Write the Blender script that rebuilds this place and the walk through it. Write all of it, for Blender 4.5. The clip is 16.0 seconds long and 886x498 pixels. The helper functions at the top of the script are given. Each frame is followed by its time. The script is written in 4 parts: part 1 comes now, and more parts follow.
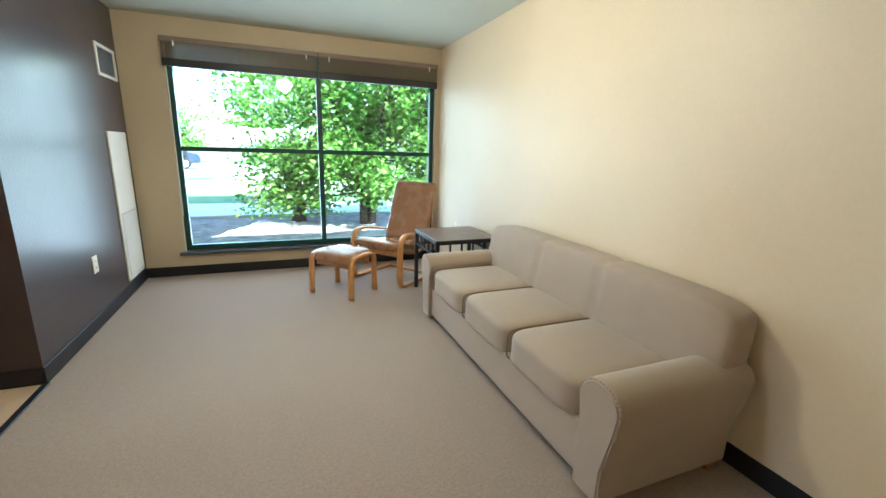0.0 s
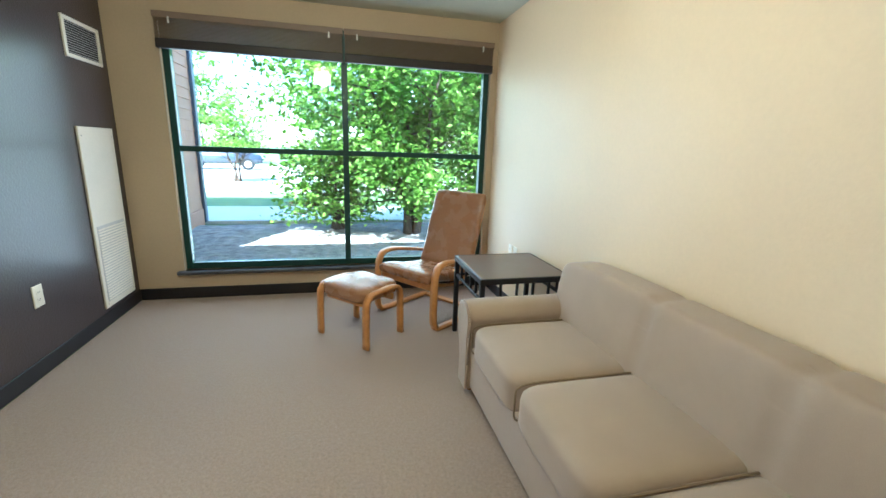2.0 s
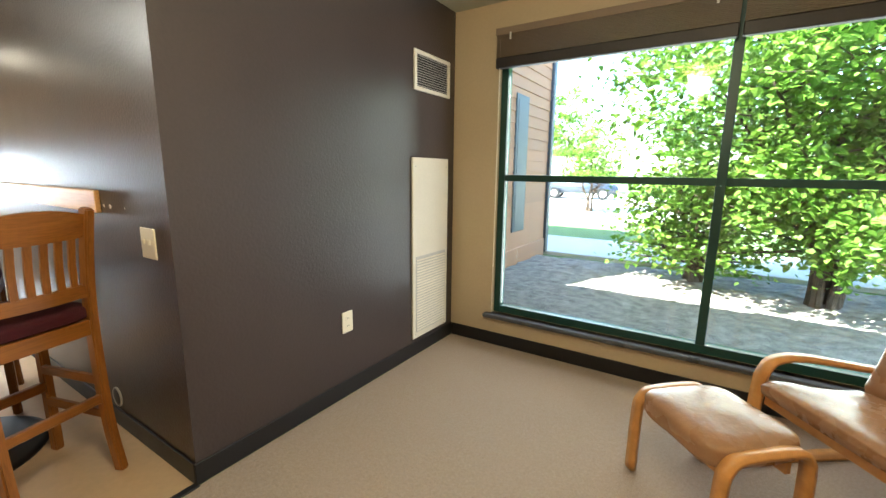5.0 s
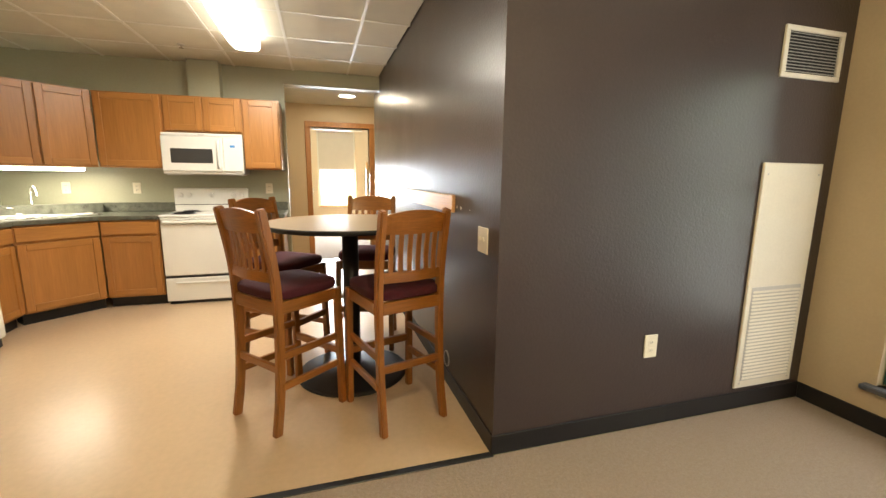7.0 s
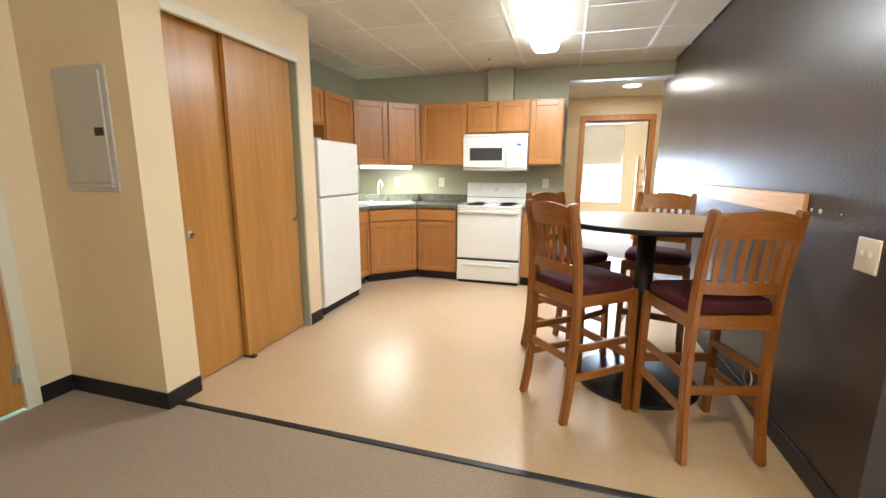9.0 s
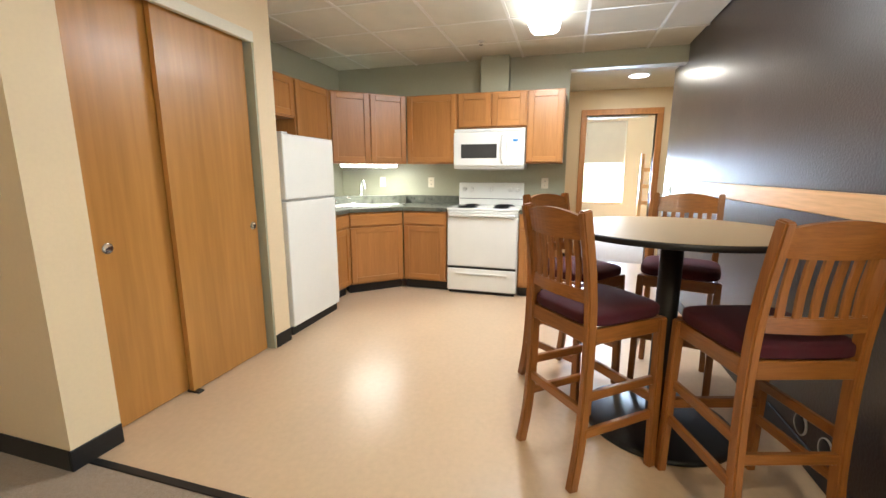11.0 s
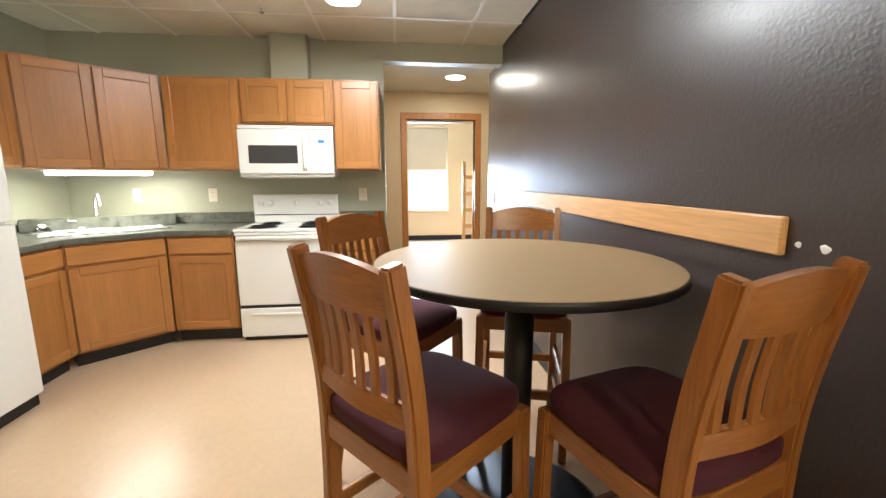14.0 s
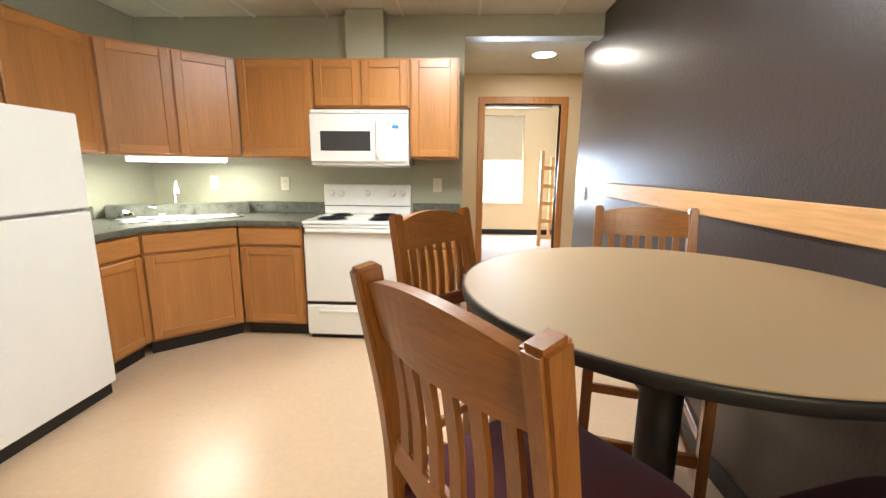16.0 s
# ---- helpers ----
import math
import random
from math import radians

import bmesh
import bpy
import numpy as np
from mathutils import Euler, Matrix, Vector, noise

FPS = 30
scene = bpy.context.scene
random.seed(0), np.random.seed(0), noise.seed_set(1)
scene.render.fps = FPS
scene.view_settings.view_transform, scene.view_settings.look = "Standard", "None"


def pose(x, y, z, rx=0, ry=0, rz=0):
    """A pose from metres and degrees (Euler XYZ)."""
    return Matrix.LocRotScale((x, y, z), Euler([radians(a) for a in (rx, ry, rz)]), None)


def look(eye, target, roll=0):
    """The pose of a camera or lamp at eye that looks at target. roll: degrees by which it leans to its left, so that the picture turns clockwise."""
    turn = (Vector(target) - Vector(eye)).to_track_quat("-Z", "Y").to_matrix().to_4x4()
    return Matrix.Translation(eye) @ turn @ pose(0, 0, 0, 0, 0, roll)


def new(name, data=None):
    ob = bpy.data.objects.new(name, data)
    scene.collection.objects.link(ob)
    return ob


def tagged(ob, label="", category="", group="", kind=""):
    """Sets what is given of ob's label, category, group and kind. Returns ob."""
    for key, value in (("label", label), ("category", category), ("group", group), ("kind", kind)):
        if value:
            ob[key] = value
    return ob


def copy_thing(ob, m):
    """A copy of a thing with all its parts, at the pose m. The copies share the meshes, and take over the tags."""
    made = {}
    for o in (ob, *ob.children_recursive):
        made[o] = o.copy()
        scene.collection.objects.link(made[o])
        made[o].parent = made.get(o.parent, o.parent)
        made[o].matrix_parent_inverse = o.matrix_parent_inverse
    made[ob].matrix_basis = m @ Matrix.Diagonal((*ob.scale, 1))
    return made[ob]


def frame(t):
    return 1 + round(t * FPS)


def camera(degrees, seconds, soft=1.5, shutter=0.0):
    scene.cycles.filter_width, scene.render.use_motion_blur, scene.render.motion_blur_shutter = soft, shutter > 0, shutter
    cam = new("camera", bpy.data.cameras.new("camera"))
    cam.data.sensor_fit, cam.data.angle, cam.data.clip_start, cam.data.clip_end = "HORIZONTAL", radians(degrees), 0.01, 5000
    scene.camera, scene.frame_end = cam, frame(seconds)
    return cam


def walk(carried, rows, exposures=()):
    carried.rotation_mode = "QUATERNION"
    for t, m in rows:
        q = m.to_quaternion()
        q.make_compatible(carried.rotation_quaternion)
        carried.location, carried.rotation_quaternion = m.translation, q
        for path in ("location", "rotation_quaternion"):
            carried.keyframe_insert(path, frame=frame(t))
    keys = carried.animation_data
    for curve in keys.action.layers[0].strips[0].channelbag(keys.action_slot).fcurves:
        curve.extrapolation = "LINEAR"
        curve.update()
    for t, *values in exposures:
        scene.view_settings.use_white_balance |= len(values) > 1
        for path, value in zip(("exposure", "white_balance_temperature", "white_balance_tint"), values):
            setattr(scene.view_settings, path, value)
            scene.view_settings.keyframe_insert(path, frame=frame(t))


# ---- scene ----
cam = camera(94.0, 16.0)
PATH = [
    (0, (-0.028, 0.247, 1.342), (0.694, 2.053, 0.874), 1.7),
    (0.5, (0.047, 0.511, 1.368), (0.728, 2.335, 0.913), 2.0),
    (1, (0.15, 0.727, 1.35), (0.772, 2.569, 0.881), 1.9),
    (1.5, (0.297, 0.954, 1.353), (0.844, 2.819, 0.881), 1.8),
    (2, (0.385, 1.182, 1.334), (0.852, 3.07, 0.868), 1.9),
    (2.5, (0.41, 1.425, 1.339), (0.68, 3.357, 0.9), 1.7),
    (3, (0.436, 1.603, 1.336), (0.473, 3.557, 0.914), 1.4),
    (5.5, (0.372, 2.29, 1.312), (-0.954, 3.745, 0.962), 0.9),
    (6, (0.362, 2.278, 1.313), (-1.201, 3.479, 0.971), 1.1),
    (6.5, (0.347, 2.25, 1.315), (-1.411, 3.142, 0.977), 0.8),
    (7, (0.344, 2.232, 1.311), (-1.544, 2.796, 0.973), 0.6),
    (7.5, (0.37, 2.172, 1.316), (-1.586, 2.404, 0.969), 0.5),
    (8, (0.374, 2.093, 1.314), (-1.592, 2.011, 0.957), 0.4),
    (8.5, (0.351, 2.009, 1.321), (-1.58, 1.638, 0.956), 0.1),
    (9, (0.337, 1.936, 1.307), (-1.547, 1.374, 0.939), 0.3),
    (11.5, (-0.307, 1.865, 1.296), (-2.196, 1.321, 0.929), -0.2),
    (12, (-0.446, 1.804, 1.299), (-2.358, 1.353, 0.923), -0.2),
    (12.5, (-0.579, 1.828, 1.289), (-2.507, 1.469, 0.9), -0.3),
    (13, (-0.734, 1.895, 1.303), (-2.682, 1.643, 0.926), -0.2),
    (13.5, (-0.857, 1.949, 1.296), (-2.816, 1.891, 0.899), 0.1),
    (14, (-0.981, 1.976, 1.315), (-2.94, 2.198, 0.978), -0.1),
    (14.5, (-1.055, 1.971, 1.32), (-2.992, 2.357, 1.008), -0.5),
    (15, (-1.12, 1.92, 1.322), (-3.059, 2.272, 0.979), -0.1),
    (15.5, (-1.207, 1.883, 1.313), (-3.163, 2.083, 0.95), 0.5),
    (16, (-1.369, 1.889, 1.309), (-3.331, 1.798, 0.928), 0.5),
]
walk(cam, [(t, look(eye, target, roll)) for t, eye, target, roll in PATH], ((0, 3.5, 4850, 3), (1, 3.4, 4850, 3), (3, 3.3, 4900, 3), (5.4, 3.5, 6250, 7), (6.8, 3.5, 6600, 9), (9, 3.75, 5500, 9), (12, 3.62, 5450, 9), (16, 3.68, 5650, 10)))

# ---- light ----
world = bpy.data.worlds.new("sky")
scene.world = world
world.use_nodes = True
wn = world.node_tree
sky = wn.nodes.new("ShaderNodeTexSky")
sky.sky_type = "NISHITA"
sky.sun_disc = False
sky.sun_elevation = radians(52)
sky.sun_rotation = radians(205)
wn.links.new(sky.outputs[0], wn.nodes["Background"].inputs[0])
wn.nodes["Background"].inputs[1].default_value = 0.15

SUN = bpy.data.lights.new("sun", "SUN")
SUN.energy = 5.0
SUN.angle = radians(0.5)
SUN.color = (1.0, 0.95, 0.86)
sun = new("sun", SUN)
sun.matrix_world = look((-3.6, -10, 15), (1.2, 0, 0))


def area_lamp(name, x, y, z, sx, sy, watts, color, target=None):
    d = bpy.data.lights.new(name, "AREA")
    d.shape = "RECTANGLE"
    d.size, d.size_y, d.energy, d.color = sx, sy, watts, color
    ob = new(name, d)
    ob.matrix_world = look((x, y, z), target or (x, y + 0.0001, z - 1))
    return ob


area_lamp("kitchen_light", -3.36, 1.67, 2.385, 0.19, 1.15, 4.6, (1.0, 0.93, 0.80)).rotation_euler = (0, 0, radians(90))
area_lamp("hall_light", -5.66, 2.645, 2.385, 0.16, 0.16, 0.95, (1.0, 0.86, 0.62))
bulb = bpy.data.lights.new("living_light", "POINT")
bulb.energy, bulb.color, bulb.shadow_soft_size = 6.3, (1.0, 0.80, 0.50), 0.11
new("living_light", bulb).location = (0.15, 2.6, 2.255)
area_lamp("sink_light", -4.46, -0.27, 1.336, 0.55, 0.05, 1.1, (1.0, 0.90, 0.66)).rotation_euler = (0, 0, radians(-45))

area_lamp("window_daylight", 0.39, 5.13, 1.15, 2.62, 1.68, 6.5, (1.0, 0.98, 0.96), (0.39, 0, 1.15))
area_lamp("bedroom_daylight", -9.90, 2.65, 1.08, 0.74, 0.80, 14, (0.84, 0.92, 1.0), (-5, 2.65, 0.9))

# ---- materials ----


def mat(name, color, rough=0.5, metal=0.0, vary=0.12, scale=6.0, fine=90.0, bump=0.0, bump_scale=200.0, spread=(1, 1, 1), coat=0.0, rough_vary=0.08, piece=0.0, second=None, sheen=0.0):
    """A painted, woven or solid surface: colour drifting at two scales, with fine relief."""
    m = bpy.data.materials.new(name)
    m.use_nodes = True
    nt = m.node_tree
    p = nt.nodes["Principled BSDF"]
    tc = nt.nodes.new("ShaderNodeTexCoord")
    mp = nt.nodes.new("ShaderNodeMapping")
    mp.inputs["Scale"].default_value = spread
    nt.links.new(tc.outputs["Object"], mp.inputs["Vector"])
    n1 = nt.nodes.new("ShaderNodeTexNoise")
    n1.inputs["Scale"].default_value = scale
    n1.inputs["Detail"].default_value = 4
    n2 = nt.nodes.new("ShaderNodeTexNoise")
    n2.inputs["Scale"].default_value = fine
    n2.inputs["Detail"].default_value = 3
    for n in (n1, n2):
        nt.links.new(mp.outputs[0], n.inputs["Vector"])
    add = nt.nodes.new("ShaderNodeMath")
    add.operation = "MULTIPLY_ADD"
    add.inputs[1].default_value = 0.5
    nt.links.new(n1.outputs[0], add.inputs[0])
    half = nt.nodes.new("ShaderNodeMath")
    half.operation = "MULTIPLY"
    half.inputs[1].default_value = 0.5
    nt.links.new(n2.outputs[0], half.inputs[0])
    nt.links.new(half.outputs[0], add.inputs[2])
    ramp = nt.nodes.new("ShaderNodeValToRGB")
    lo = [c * (1 - vary * 1.6) for c in color]
    hi = [min(1, c * (1 + vary * 1.6)) for c in color]
    if second:
        lo = second
    ramp.color_ramp.elements[0].position, ramp.color_ramp.elements[1].position = 0.3, 0.7
    ramp.color_ramp.elements[0].color = (*lo, 1)
    ramp.color_ramp.elements[1].color = (*hi, 1)
    nt.links.new(add.outputs[0], ramp.inputs[0])
    out = ramp.outputs[0]
    if piece:
        info = nt.nodes.new("ShaderNodeObjectInfo")
        mr = nt.nodes.new("ShaderNodeMapRange")
        mr.inputs["To Min"].default_value, mr.inputs["To Max"].default_value = 1 - piece, 1 + piece
        nt.links.new(info.outputs["Random"], mr.inputs["Value"])
        hs = nt.nodes.new("ShaderNodeHueSaturation")
        nt.links.new(mr.outputs[0], hs.inputs["Value"])
        nt.links.new(out, hs.inputs["Color"])
        out = hs.outputs[0]
    nt.links.new(out, p.inputs["Base Color"])
    rr = nt.nodes.new("ShaderNodeMapRange")
    rr.inputs["To Min"].default_value, rr.inputs["To Max"].default_value = max(0.02, rough - rough_vary), min(1, rough + rough_vary)
    nt.links.new(n1.outputs[0], rr.inputs["Value"])
    nt.links.new(rr.outputs[0], p.inputs["Roughness"])
    p.inputs["Metallic"].default_value = metal
    p.inputs["Coat Weight"].default_value = coat
    p.inputs["Coat Roughness"].default_value = 0.22
    p.inputs["Sheen Weight"].default_value = sheen
    if bump:
        n3 = nt.nodes.new("ShaderNodeTexNoise")
        n3.inputs["Scale"].default_value = bump_scale
        n3.inputs["Detail"].default_value = 3
        nt.links.new(tc.outputs["Object"], n3.inputs["Vector"])
        b = nt.nodes.new("ShaderNodeBump")
        b.inputs["Strength"].default_value = bump
        b.inputs["Distance"].default_value = 0.004
        nt.links.new(n3.outputs[0], b.inputs["Height"])
        nt.links.new(b.outputs[0], p.inputs["Normal"])
    return m


def wood(name, color, dark, grain=(1, 1, 0.06), rough=0.32, scale=30, coat=0.15, piece=0.08):
    """Stained wood, its grain drawn out along the axis with the small factor."""
    return mat(name, color, rough, vary=0.15, scale=scale, fine=scale * 6, bump=0.06, bump_scale=120, spread=grain, coat=coat, piece=piece, second=dark)


def glow(name, color, strength):
    m = bpy.data.materials.new(name)
    m.use_nodes = True
    p = m.node_tree.nodes["Principled BSDF"]
    p.inputs["Base Color"].default_value = (0.85, 0.84, 0.8, 1)
    p.inputs["Emission Color"].default_value = (*color, 1)
    p.inputs["Emission Strength"].default_value = strength
    return m


def glass_mat(name, tint=(0.93, 0.97, 0.95)):
    m = bpy.data.materials.new(name)
    m.use_nodes = True
    nt = m.node_tree
    nt.nodes.remove(nt.nodes["Principled BSDF"])
    tr = nt.nodes.new("ShaderNodeBsdfTransparent")
    tr.inputs[0].default_value = (*tint, 1)
    gl = nt.nodes.new("ShaderNodeBsdfGlossy")
    gl.inputs["Roughness"].default_value = 0.02
    fr = nt.nodes.new("ShaderNodeFresnel")
    fr.inputs["IOR"].default_value = 1.5
    mx = nt.nodes.new("ShaderNodeMixShader")
    nt.links.new(fr.outputs[0], mx.inputs[0])
    nt.links.new(tr.outputs[0], mx.inputs[1])
    nt.links.new(gl.outputs[0], mx.inputs[2])
    nt.links.new(mx.outputs[0], nt.nodes["Material Output"].inputs[0])
    return m


M_CARPET = mat("carpet", (0.33, 0.245, 0.178), 0.95, vary=0.21, scale=75, fine=190, bump=0.9, bump_scale=420, sheen=0.3)
M_VINYL = mat("vinyl_floor", (0.60, 0.44, 0.285), 0.29, vary=0.045, scale=2.2, fine=30, bump=0.02, bump_scale=30, rough_vary=0.02)
M_CREAM = mat("cream_wall_paint", (0.74, 0.60, 0.40), 0.48, vary=0.02, scale=2, fine=60, bump=0.12, bump_scale=90)
M_SAGE = mat("sage_wall_paint", (0.39, 0.39, 0.285), 0.5, vary=0.03, scale=2, fine=60, bump=0.12, bump_scale=90)
M_PLUM = mat("plum_wall_paint", (0.043, 0.031, 0.029), 0.36, vary=0.06, scale=2, fine=70, bump=0.35, bump_scale=75, coat=0.28)
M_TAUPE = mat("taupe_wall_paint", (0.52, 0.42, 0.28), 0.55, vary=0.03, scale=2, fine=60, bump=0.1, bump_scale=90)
M_CEIL = mat("ceiling_paint", (0.50, 0.52, 0.42), 0.7, vary=0.03, scale=2, fine=80, bump=0.15, bump_scale=70)
M_TILE = mat("ceiling_tile", (0.70, 0.68, 0.58), 0.9, vary=0.05, scale=5, fine=160, bump=0.4, bump_scale=160)
M_GRID = mat("ceiling_grid", (0.80, 0.79, 0.72), 0.5, vary=0.03)
M_RUBBER = mat("black_rubber", (0.009, 0.009, 0.010), 0.45, vary=0.2)
M_OAK = wood("oak_stain", (0.285, 0.108, 0.02), (0.195, 0.070, 0.012))
M_OAKX = wood("oak_stain_cross", (0.285, 0.108, 0.02), (0.195, 0.070, 0.012), grain=(1, 0.06, 1))
M_OAKL = wood("oak_stain_along", (0.285, 0.108, 0.02), (0.195, 0.070, 0.012), grain=(0.06, 1, 1))
M_CAB = wood("cabinet_maple", (0.365, 0.163, 0.043), (0.32, 0.138, 0.034), scale=14, rough=0.36)
M_CABX = wood("cabinet_maple_cross", (0.375, 0.17, 0.045), (0.33, 0.145, 0.036), grain=(0.08, 0.08, 1), scale=14, rough=0.36)
M_CLOSET = wood("closet_veneer", (0.385, 0.185, 0.042), (0.315, 0.145, 0.03), scale=5, rough=0.34)
M_RAIL = wood("rail_maple", (0.66, 0.39, 0.165), (0.54, 0.29, 0.11), grain=(0.06, 1, 1), scale=16)
M_BENT = wood("bent_birch", (0.55, 0.27, 0.075), (0.42, 0.18, 0.045), grain=(0.2, 0.2, 0.2), scale=20)
M_CASING = wood("door_casing", (0.48, 0.22, 0.07), (0.36, 0.15, 0.04))
M_ENAMEL = mat("white_enamel", (0.80, 0.80, 0.76), 0.22, vary=0.015, bump=0.05, bump_scale=220, rough_vary=0.03)
M_PLASTIC = mat("ivory_plastic", (0.78, 0.73, 0.60), 0.35, vary=0.02)
M_GREYMETAL = mat("grey_painted_metal", (0.50, 0.49, 0.46), 0.4, vary=0.03)
M_WHITEMETAL = mat("cream_painted_metal", (0.72, 0.68, 0.57), 0.4, vary=0.03)
M_COUNTER = mat("green_laminate", (0.115, 0.12, 0.095), 0.3, vary=0.35, scale=18, fine=160)
M_TABLETOP = mat("tan_laminate", (0.33, 0.235, 0.13), 0.40, vary=0.015, scale=8, fine=220, rough_vary=0.01)
M_BLACK = mat("black_metal", (0.005, 0.005, 0.006), 0.45, vary=0.2)
M_BLACKGLASS = mat("dark_glass", (0.05, 0.05, 0.05), 0.12, vary=0.05)
M_BURGUNDY = mat("burgundy_fabric", (0.055, 0.003, 0.009), 0.9, vary=0.15, scale=30, fine=400, bump=0.5, bump_scale=500)
M_SOFA = mat("taupe_upholstery", (0.365, 0.28, 0.20), 0.72, vary=0.05, scale=8, fine=420, bump=0.3, bump_scale=520, sheen=0.25)
M_PIPING = mat("piping", (0.23, 0.17, 0.10), 0.8, vary=0.06)
M_LEATHER = mat("tan_leather", (0.31, 0.16, 0.075), 0.27, vary=0.05, scale=9, fine=60, bump=0.4, bump_scale=45)
M_CHROME = mat("chrome", (0.75, 0.75, 0.75), 0.12, metal=1.0, vary=0.02, rough_vary=0.03)
M_STEEL = mat("brushed_steel", (0.68, 0.68, 0.66), 0.28, metal=0.85, vary=0.04)
M_GREENFRAME = mat("green_aluminium", (0.010, 0.055, 0.045), 0.4, vary=0.1)
M_BLIND = mat("blind_slat", (0.22, 0.16, 0.115), 0.5, vary=0.06)
M_BARKDARK = mat("dark_rail", (0.025, 0.02, 0.02), 0.5, vary=0.1)
M_SILL = mat("sill_slate", (0.07, 0.075, 0.085), 0.3, vary=0.15)
M_GLASS = glass_mat("window_glass")
M_TUBE = glow("lit_diffuser", (1.0, 0.94, 0.82), 0.7)
M_STRIP = glow("lit_strip", (1.0, 0.93, 0.80), 2.5)
M_WARM = glow("warm_lit_glass", (1.0, 0.62, 0.20), 0.6)
M_MULCH = mat("mulch", (0.27, 0.235, 0.21), 0.95, vary=0.45, scale=9, fine=70, bump=1.0, bump_scale=60)
M_LAWN = mat("lawn", (0.10, 0.16, 0.045), 0.95, vary=0.3, scale=2, fine=40, bump=0.8, bump_scale=60)
M_CONCRETE = mat("concrete", (0.50, 0.48, 0.44), 0.85, vary=0.08, scale=3, fine=60, bump=0.2, bump_scale=80)
M_SIDING = mat("orange_siding", (0.42, 0.19, 0.10), 0.7, vary=0.1, scale=4, fine=60, piece=0.1)
M_DARKTRIM = mat("slate_trim", (0.05, 0.06, 0.08), 0.5, vary=0.1)
M_BARK = mat("bark", (0.075, 0.05, 0.035), 0.9, vary=0.3, scale=12, fine=60, bump=0.8, bump_scale=60)
M_CARPAINT = mat("dark_car_paint", (0.03, 0.04, 0.06), 0.25, vary=0.05, coat=0.5)
M_SHADE = mat("roller_shade", (0.62, 0.55, 0.44), 0.8, vary=0.03)

# ---- mesh helpers ----


def part(name, bm, material, parent=None, label="", smooth=False, m=None):
    me = bpy.data.meshes.new(name)
    bm.normal_update()
    bm.to_mesh(me)
    bm.free()
    if smooth:
        for f in me.polygons:
            f.use_smooth = True
    me.materials.append(material)
    ob = new(name, me)
    if parent is not None:
        ob.parent = parent
    if m is not None:
        ob.matrix_basis = m
    if label:
        ob["label"] = label
    return ob


def box(x0, x1, y0, y1, z0, z1, bevel=0.0, bm=None, seg=1):
    """A block between two corners, its edges rounded."""
    b = bmesh.new()
    bmesh.ops.create_cube(b, size=1, matrix=Matrix.Translation(((x0 + x1) / 2, (y0 + y1) / 2, (z0 + z1) / 2)) @ Matrix.Diagonal((abs(x1 - x0), abs(y1 - y0), abs(z1 - z0), 1)))
    if bevel:
        bmesh.ops.bevel(b, geom=b.edges[:], offset=min(bevel, 0.45 * min(abs(x1 - x0), abs(y1 - y0), abs(z1 - z0))), segments=seg, affect="EDGES", profile=0.5)
    return merge(bm, b) if bm is not None else b


def merge(bm, other):
    me = bpy.data.meshes.new("tmp")
    other.to_mesh(me)
    other.free()
    bm.from_mesh(me)
    bpy.data.meshes.remove(me)
    return bm


def tube(p, q, r, r2=None, n=14, bm=None):
    b = bmesh.new()
    p, q = Vector(p), Vector(q)
    turn = (q - p).to_track_quat("Z", "Y").to_matrix().to_4x4()
    bmesh.ops.create_cone(b, cap_ends=True, segments=n, radius1=r, radius2=r if r2 is None else r2, depth=(q - p).length, matrix=Matrix.Translation((p + q) / 2) @ turn)
    return merge(bm, b) if bm is not None else b


def lathe(profile, n=40, centre=(0, 0)):
    """A turned shape from (radius, height) pairs."""
    b = bmesh.new()
    rings = []
    for r, z in profile:
        rings.append([b.verts.new((centre[0] + r * math.cos(2 * math.pi * i / n), centre[1] + r * math.sin(2 * math.pi * i / n), z)) for i in range(n)])
    for a, c in zip(rings, rings[1:]):
        for i in range(n):
            b.faces.new((a[i], a[(i + 1) % n], c[(i + 1) % n], c[i]))
    b.faces.new(rings[0][::-1])
    b.faces.new(rings[-1])
    return b


def sweep(path, wide, thick, side, bm=None, bevel=0.0):
    """A flat bar, wide along side and thick across it, bent along a path of points."""
    b = bmesh.new()
    side = Vector(side).normalized()
    pts = [Vector(p) for p in path]
    rings = []
    for i, p in enumerate(pts):
        d = (pts[min(i + 1, len(pts) - 1)] - pts[max(i - 1, 0)]).normalized()
        up = d.cross(side).normalized()
        rings.append([b.verts.new(p + side * (sx * wide / 2) + up * (sy * thick / 2)) for sx, sy in ((-1, -1), (1, -1), (1, 1), (-1, 1))])
    for a, c in zip(rings, rings[1:]):
        for i in range(4):
            b.faces.new((a[i], a[(i + 1) % 4], c[(i + 1) % 4], c[i]))
    b.faces.new(rings[0][::-1])
    b.faces.new(rings[-1])
    bmesh.ops.recalc_face_normals(b, faces=b.faces[:])
    if bevel:
        long = [e for e in b.edges if len(e.link_faces) == 2 and e.calc_face_angle(0) > 0.9]
        bmesh.ops.bevel(b, geom=long, offset=bevel, segments=2, affect="EDGES")
    return merge(bm, b) if bm is not None else b


